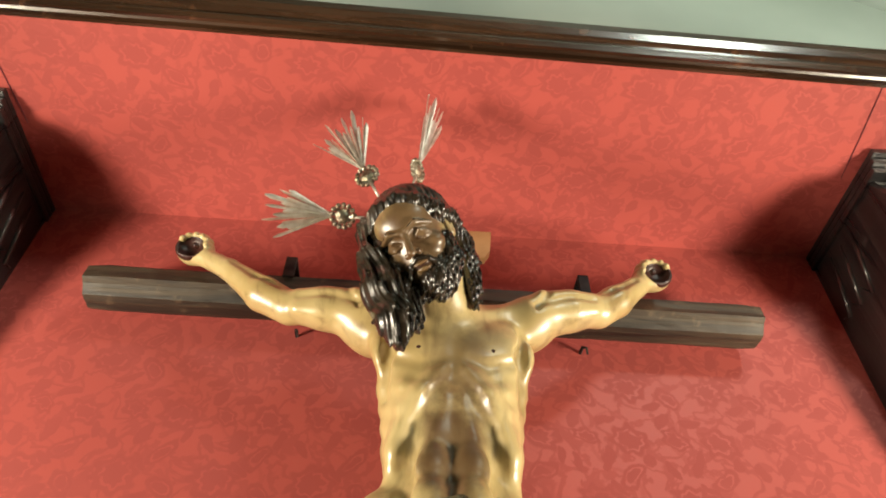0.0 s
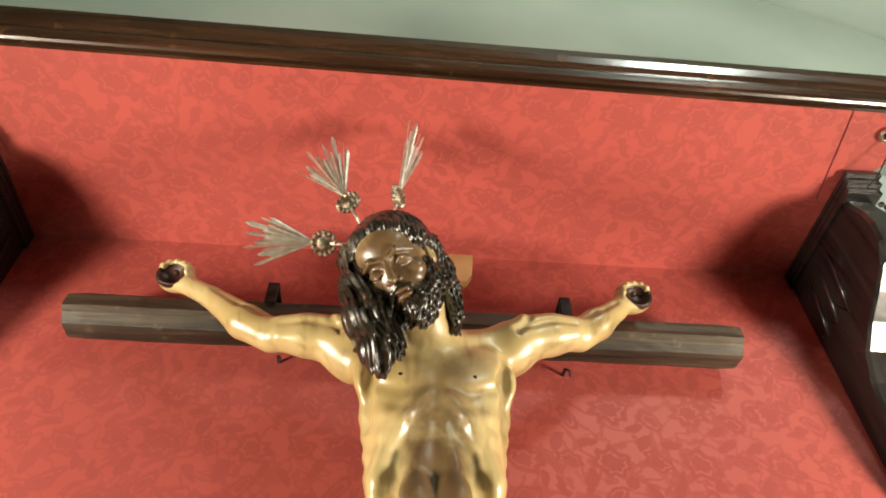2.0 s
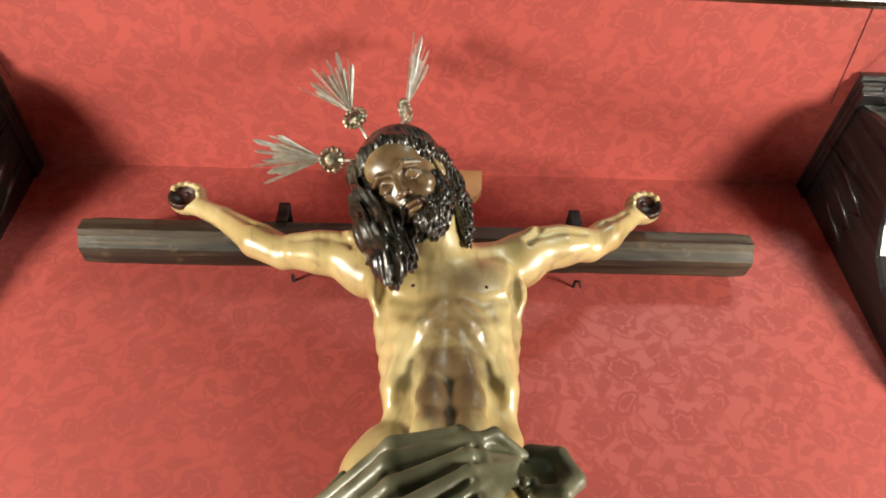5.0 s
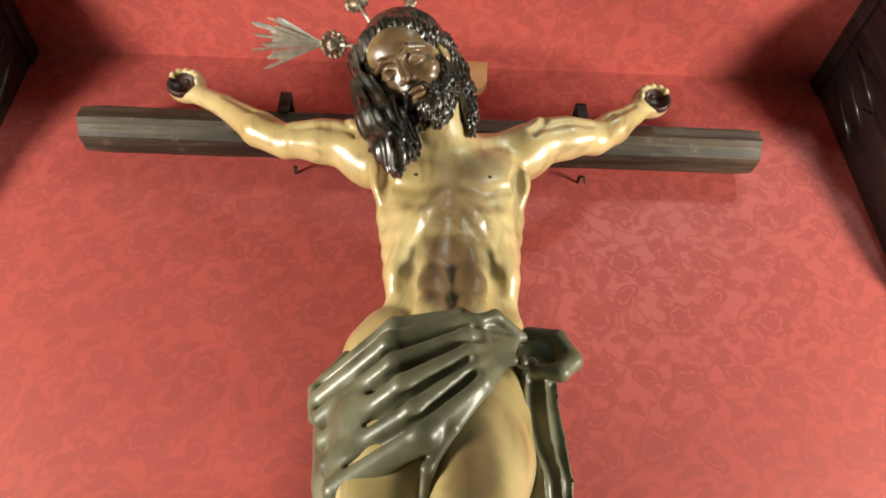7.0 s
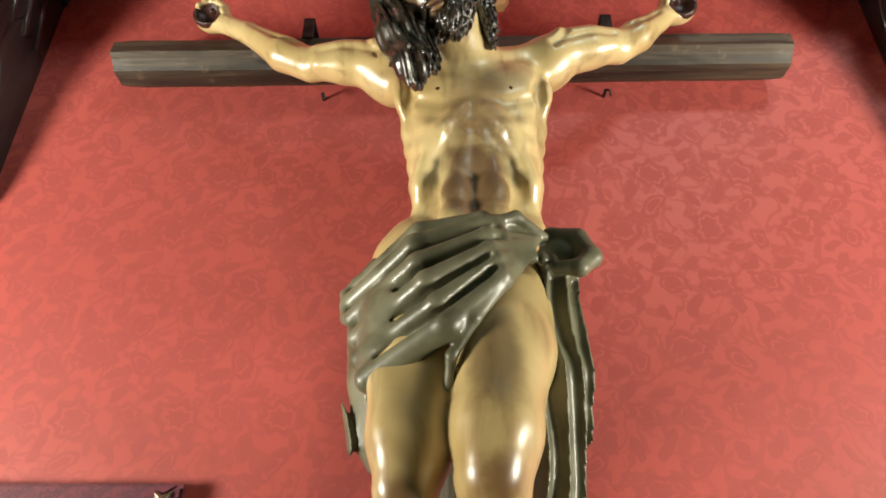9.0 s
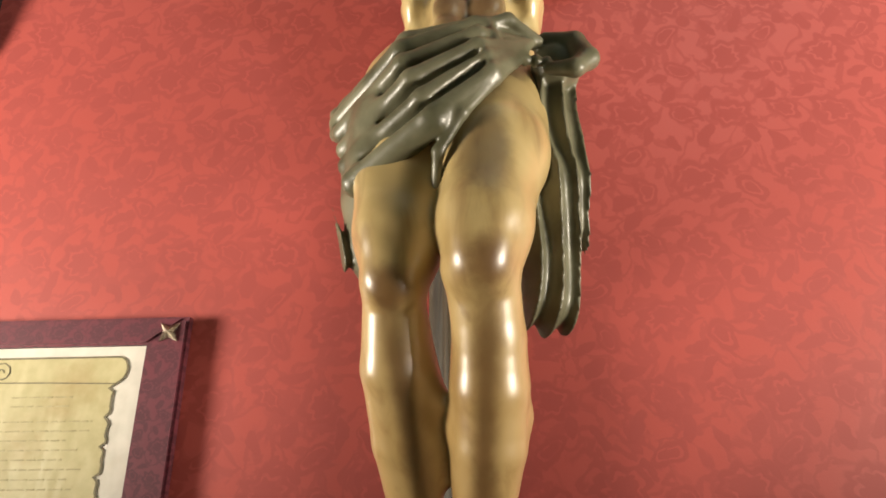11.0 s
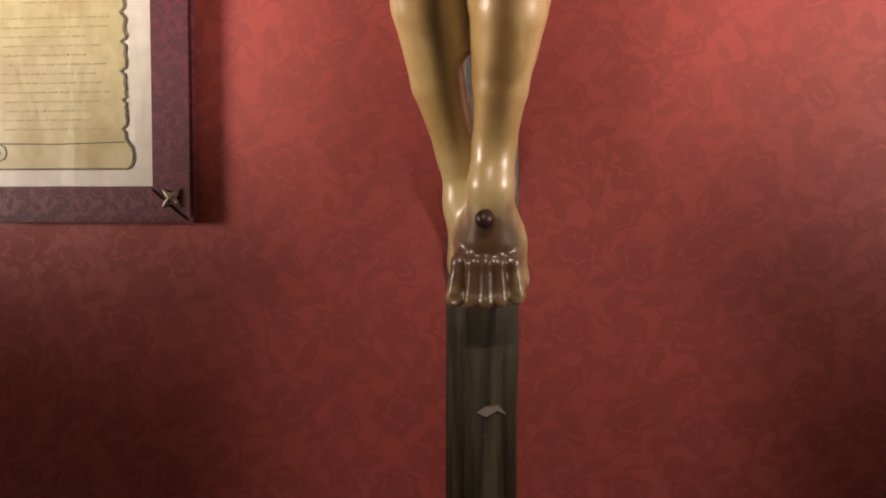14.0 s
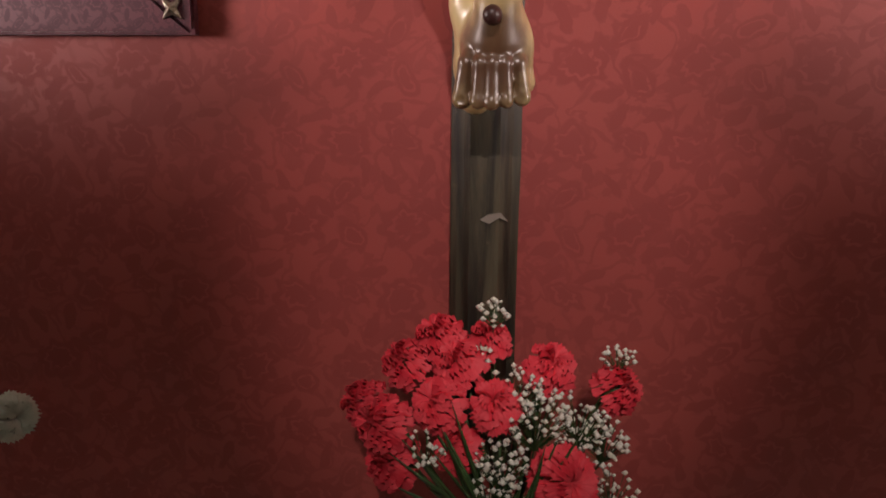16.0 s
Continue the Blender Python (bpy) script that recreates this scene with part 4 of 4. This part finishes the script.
def scroll_sides(n=60):
    """Left and right edge of the printed scroll from bottom to top: rolled ends wider than the nicked sheet."""
    rnd = random.Random(5)
    l, r, b, t = PX0 + 0.013, PX1 - 0.026, PZ0 + 0.020, PZ1 - 0.013
    rows = []
    for i in range(n + 1):
        s = i / n
        z = b + (t - b) * s
        if s < 0.12:
            q = math.sqrt(max(0.0, 1 - ((s - 0.06) / 0.0601) ** 2))
            rows.append((l + 0.012 - 0.012 * q, r - 0.004 + 0.008 * q, z))
        elif s > 0.88:
            q = math.sqrt(max(0.0, 1 - ((s - 0.94) / 0.0601) ** 2))
            rows.append((l + 0.016 - 0.006 * q, r - 0.002 + 0.010 * q, z))
        else:
            nick = 0.005 if i % 9 in (2,) else 0.0
            rows.append((l + 0.006 + rnd.uniform(-0.001, 0.0015) + nick, r - 0.004 - rnd.uniform(-0.001, 0.0015) - (0.005 if i % 8 == 3 else 0), z))
    return rows


def sheet(rows, y, thick=0.0008):
    bm = bmesh.new()
    rings = [[bm.verts.new(p) for p in ((a, y, z), (b, y, z), (b, y + thick, z), (a, y + thick, z))] for a, b, z in rows]
    for p, q in zip(rings, rings[1:]):
        for k in range(4):
            bm.faces.new((p[k], p[(k + 1) % 4], q[(k + 1) % 4], q[k]))
    bm.faces.new(rings[0])
    bm.faces.new(rings[-1])
    bmesh.ops.recalc_face_normals(bm, faces=bm.faces)
    return bm


PY = FY + 0.003
parch = part("parchment", sheet(scroll_sides(), PY), PARCH, fr, "yellow printed parchment scroll")


def ink_line(pts, w, parent, material=INK, name="ink_line"):
    bm = bmesh.new()
    pts = [Vector((x, PY - 0.0006, z)) for x, z in pts]
    rows = []
    for i, p in enumerate(pts):
        d = (pts[min(i + 1, len(pts) - 1)] - pts[max(i - 1, 0)]).normalized()
        q = Vector((-d.z, 0, d.x)) * w / 2
        rows.append([bm.verts.new(p + q), bm.verts.new(p - q), bm.verts.new(p - q + Vector((0, 0.0004, 0))), bm.verts.new(p + q + Vector((0, 0.0004, 0)))])
    for a, b in zip(rows, rows[1:]):
        for k in range(4):
            bm.faces.new((a[k], a[(k + 1) % 4], b[(k + 1) % 4], b[k]))
    bm.faces.new(rows[0])
    bm.faces.new(rows[-1])
    bmesh.ops.recalc_face_normals(bm, faces=bm.faces)
    return part(name, bm, material, parent)


side_rows = scroll_sides()
outline = [(a, z) for a, b, z in side_rows] + [(b, z) for a, b, z in reversed(side_rows)]
ink_line(outline + outline[:1], 0.0022, parch)
ink_line([(PX0 + 0.030, PZ1 - 0.042), (PX0 + 0.10, PZ1 - 0.043), (PX1 - 0.030, PZ1 - 0.045)], 0.0014, parch)
ink_line([(PX0 + 0.02, PZ0 + 0.050), (PX0 + 0.10, PZ0 + 0.049), (PX1 - 0.032, PZ0 + 0.051)], 0.0014, parch)
for cx, cz in ((PX0 + 0.040, PZ1 - 0.030), (PX0 + 0.026, PZ0 + 0.038)):
    ink_line([(cx + (0.002 + 0.0009 * a) * math.cos(a * 0.7), cz + (0.002 + 0.0009 * a) * math.sin(a * 0.7)) for a in range(14)], 0.0014, parch)
rnd = random.Random(11)
for line in range(15):
    z = PZ1 - 0.060 - 0.0107 * line - (0.007 if line > 1 else 0)
    x = PX0 + (0.060 if line < 2 else 0.032) + rnd.uniform(-0.003, 0.004)
    end = PX1 - (0.062 if line < 2 else 0.048) - rnd.uniform(0, 0.03)
    while x < end:
        w = rnd.uniform(0.006, 0.019)
        ink_line([(x, z), (min(x + w, end), z + 0.0002)], 0.0017, parch, FADED, "text_bar")
        x += w + 0.0035
for x, z, bright in ((FX1 - 0.021, FZ1 - 0.020, 1), (FX1 - 0.024, FZ0 + 0.028, 1), (FX0 + 0.021, FZ1 - 0.020, 0), (FX0 + 0.021, FZ0 + 0.028, 1)):
    bm = bmesh.new()
    c = bm.verts.new((x, FY - 0.009, z))
    rim = []
    for i in range(16):
        a = math.pi / 4 + 2 * math.pi * i / 16
        r = (0.016, 0.0085, 0.006, 0.0085)[i % 4]
        rim.append(bm.verts.new((x + r * math.cos(a), FY - 0.0035 if i % 4 else FY - 0.002, z + r * math.sin(a))))
    back = [bm.verts.new((v.co.x, FY + 0.001, v.co.z)) for v in rim]
    for i in range(16):
        j = (i + 1) % 16
        bm.faces.new((c, rim[i], rim[j]))
        bm.faces.new((rim[i], back[i], back[j], rim[j]))
    bm.faces.new(back)
    bmesh.ops.recalc_face_normals(bm, faces=bm.faces)
    part("corner_star", bm, TARNISH if bright else IRON, fr, "small worn metal star stud")

# ---- table, vase and flowers ----
PETAL = plain("red_carnation_petals", (0.80, 0.030, 0.050), (0.90, 0.09, 0.11), 60.0, 0.6)
PALE = plain("white_carnation_petals", (0.62, 0.60, 0.50), (0.72, 0.70, 0.60), 60.0, 0.6)
GREEN = plain("green_stems", (0.03, 0.07, 0.018), (0.06, 0.12, 0.03), 30.0, 0.5)
FLORET = plain("white_gypsophila", (0.78, 0.78, 0.66), (0.88, 0.88, 0.80), 60.0, 0.7)

table = thing("altar_table", "altar table under a plain white cloth against the wall", "table", (0, 0, 0))
part("cloth_cover", box(bmesh.new(), -0.85, -0.40, 0.72, 0.90, -0.005, 0.74, 0.004), LINEN, table)
part("front_panel", box(bmesh.new(), -0.83, -0.38, 0.0, 0.88, -0.02, 0.718, 0.004), CORNICE_WOOD, table)


def vase(x, y):
    t = thing("flower_vase", "white glazed vase holding the flowers on the altar table", "vase", (x, y, 0.741))
    prof = ((0.035, 0.0), (0.05, 0.03), (0.055, 0.07), (0.04, 0.12), (0.032, 0.15), (0.042, 0.175), (0.037, 0.175), (0.027, 0.15), (0.03, 0.02), (0.0005, 0.015))
    bm = bmesh.new()
    rings = [[bm.verts.new((r * math.cos(2 * math.pi * k / 24), r * math.sin(2 * math.pi * k / 24), z)) for k in range(24)] for r, z in ((0.0005, 0.0),) + prof]
    for a, b in zip(rings, rings[1:]):
        for k in range(24):
            bm.faces.new((a[k], a[(k + 1) % 24], b[(k + 1) % 24], b[k]))
    bmesh.ops.recalc_face_normals(bm, faces=bm.faces)
    part("vase_body", bm, GLASS_VASE, t, "", True)
    return t


VX, VY = 0.03, -0.19
vase(VX, VY)


def carnation_head(size, seed):
    """Layers of frilled petals round a centre, each petal a small cupped fan with a toothed rim."""
    rnd = random.Random(seed)
    bm = bmesh.new()
    for layer in range(7):
        f = layer / 6
        count = 5 + layer
        tilt = math.radians(78 - 82 * f + rnd.uniform(-6, 6))
        length = size * (0.55 + 0.45 * f)
        for p in range(count):
            az = 2 * math.pi * (p + 0.37 * layer + rnd.uniform(-0.2, 0.2)) / count
            tl = tilt + math.radians(rnd.uniform(-14, 14))
            wide = 0.62 * math.pi / count * 2.6
            rows = []
            for i in range(4):
                s = i / 3
                row = []
                for j in range(7):
                    w = j / 6 - 0.5
                    frill = (0.11 * size * (1 if j % 2 else -1) + rnd.uniform(-0.05, 0.05) * size) * s * s
                    rr = length * s * (1 - 0.35 * w * w) + (0.05 * size * (j % 2) if i == 3 else 0)
                    a = az + w * wide * (0.35 + 0.65 * s)
                    bend = tl - 0.55 * s * s
                    h = rr * math.sin(bend) + frill * math.cos(bend)
                    q = rr * math.cos(bend) - frill * math.sin(bend) + 0.04 * size
                    row.append(bm.verts.new((q * math.cos(a), q * math.sin(a), h + 0.28 * size * (1 - f))))
                rows.append(row)
            for a, b in zip(rows, rows[1:]):
                for j in range(6):
                    bm.faces.new((a[j], a[j + 1], b[j + 1], b[j]))
    return bm


def carnation(place, aim, size, seed, material, label, group):
    place, aim = Vector(place), Vector(aim).normalized()
    t = thing("carnation", label, "flower", place, group)
    turn = aim.to_track_quat("Z", "Y").to_matrix().to_4x4()
    bm = carnation_head(size, seed)
    bmesh.ops.transform(bm, matrix=turn, verts=bm.verts)
    part("petals", bm, material, t, "", True)
    cal = bmesh.new()
    tube(cal, [(-aim * size * 0.75)[:], (-aim * size * 0.3)[:], (aim * size * 0.08)[:]], [size * 0.10, size * 0.2, size * 0.24], 8)
    part("calyx", cal, GREEN, t, "green calyx", True)
    foot = Vector((VX, VY, 0.80)) - place if place.x > -0.3 else Vector((-0.66, -0.18, 0.80)) - place
    foot += Vector((random.uniform(-0.012, 0.012), random.uniform(-0.012, 0.012), 0))
    s = -aim * size * 0.7
    stem = bmesh.new()
    tube(stem, [s, s.lerp(foot, 0.4) - aim * 0.02, foot], [0.0022, 0.0022, 0.002], 6)
    part("stem", stem, GREEN, t, "green stem", True)
    return t


HEADS = [
    (-0.086, -0.190, 0.971, 0.032), (-0.094, -0.195, 1.014, 0.032), (-0.119, -0.165, 1.022, 0.028), (-0.076, -0.150, 1.061, 0.030), (-0.042, -0.145, 1.088, 0.030),
    (-0.021, -0.170, 1.070, 0.030), (-0.039, -0.205, 1.042, 0.030), (0.017, -0.205, 1.044, 0.029), (0.009, -0.140, 1.086, 0.026), (0.070, -0.175, 1.072, 0.029),
    (0.139, -0.165, 1.048, 0.028), (0.082, -0.235, 0.984, 0.036), (-0.021, -0.200, 0.994, 0.028),
]
for i, (x, y, z, size) in enumerate(HEADS):
    aim = Vector((x - VX, (y - VY) * 1.0 - 0.06, max(0.05, z - 0.955)))
    carnation((x, y, z), aim, size, 20 + i, PETAL, "frilled red carnation in the vase before the cross", "red carnations in the vase")
vase(-0.66, -0.18)
for i, (x, z) in enumerate(((-0.492, 0.996), (-0.555, 0.985), (-0.56, 1.03))):
    carnation((x, -0.18, z), (x + 0.66, -0.10, 0.05), 0.028, 60 + i, PALE, "cream white carnation in a vase by the wall", "white carnations in the side vase")


def gypsophila():
    """Branching sprays with tiny white florets."""
    rnd = random.Random(4)
    verts, faces, wood_v, wood_f = [], [], [], []

    def floret(c, r):
        k = len(verts)
        for d in ((1, 0, 0), (-1, 0, 0), (0, 1, 0), (0, -1, 0), (0, 0, 1), (0, 0, -1)):
            verts.append(tuple(c[i] + r * d[i] * rnd.uniform(0.75, 1.25) for i in range(3)))
        for f in ((0, 2, 4), (2, 1, 4), (1, 3, 4), (3, 0, 4), (2, 0, 5), (1, 2, 5), (3, 1, 5), (0, 3, 5)):
            faces.append(tuple(k + i for i in f))

    def twig(a, b, r):
        a, b = Vector(a), Vector(b)
        d = (b - a).normalized()
        p = d.orthogonal().normalized()
        q = d.cross(p)
        k = len(wood_v)
        for c in (a, b):
            for i in range(3):
                t = 2 * math.pi * i / 3
                wood_v.append(tuple(c + r * (math.cos(t) * p + math.sin(t) * q)))
        for i in range(3):
            j = (i + 1) % 3
            wood_f.append((k + i, k + j, k + 3 + j, k + 3 + i))

    sprays = [(0.013, -0.150, 1.118, 0.016, 26), (-0.003, -0.160, 1.076, 0.016, 16), (0.055, -0.205, 1.031, 0.034, 110), (0.024, -0.215, 0.986, 0.028, 90), (0.097, -0.195, 1.026, 0.030, 80),
              (0.123, -0.190, 1.006, 0.026, 60), (0.137, -0.165, 1.081, 0.016, 22), (0.039, -0.200, 1.061, 0.024, 44), (-0.048, -0.225, 1.006, 0.020, 24), (0.129, -0.215, 0.966, 0.024, 36), (0.013, -0.220, 0.961, 0.022, 30)]
    for x, y, z, r, n in sprays:
        twig((VX, VY, 0.85), (x, y, z - r), 0.0012)
        for _ in range(n):
            while True:
                v = Vector((rnd.uniform(-1, 1), rnd.uniform(-1, 1), rnd.uniform(-1, 1)))
                if v.length < 1:
                    break
            c = Vector((x, y, z)) + Vector((v.x * r * 1.15, v.y * r * 0.8, v.z * r))
            twig((x, y, z - r), c, 0.0005)
            floret(c, rnd.uniform(0.0020, 0.0038))
    return verts, faces, wood_v, wood_f


gv, gf, wv, wf = gypsophila()
spray = thing("gypsophila", "white gypsophila sprays with thin green twigs among the carnations", "flowers", (0, 0, 0), kind="stuff")
for name, vs, fs, mat in (("florets", gv, gf, FLORET), ("twigs", wv, wf, GREEN)):
    mesh = bpy.data.meshes.new(name)
    mesh.from_pydata(vs, [], fs)
    mesh.materials.append(mat)
    smooth(mesh)
    ob = new(name, mesh)
    ob.parent = spray


def leaf_blade(foot, tip, width, seed):
    rnd = random.Random(seed)
    foot, tip = Vector(foot), Vector(tip)
    bm = bmesh.new()
    side = (tip - foot).cross(Vector((0, 1, 0.2))).normalized()
    rows = []
    for i in range(7):
        s = i / 6
        c = foot.lerp(tip, s) + Vector((0, -0.02 * math.sin(math.pi * s), 0.012 * math.sin(math.pi * s)))
        w = width * (math.sin(math.pi * (0.12 + 0.88 * s)) + 0.02)
        rows.append([bm.verts.new(c + side * w), bm.verts.new(c + Vector((0, 0.0015, 0))), bm.verts.new(c - side * w), bm.verts.new(c + Vector((0, -0.0008, 0)))])
    for a, b in zip(rows, rows[1:]):
        for k in range(4):
            bm.faces.new((a[k], a[(k + 1) % 4], b[(k + 1) % 4], b[k]))
    bmesh.ops.recalc_face_normals(bm, faces=bm.faces)
    return bm


green = thing("foliage", "dark green leaf blades and stems under the flowers", "leaves", (VX, VY, 0.9), kind="stuff")
rnd = random.Random(9)
for i in range(34):
    a = rnd.uniform(0, 2 * math.pi)
    L = rnd.uniform(0.06, 0.12)
    part("leaf", leaf_blade((rnd.uniform(-0.02, 0.02), rnd.uniform(-0.02, 0.02), -0.02), (L * math.cos(a), 0.55 * L * math.sin(a) - 0.02, rnd.uniform(0.05, 0.16)), rnd.uniform(0.002, 0.004), i), GREEN, green, "", True)
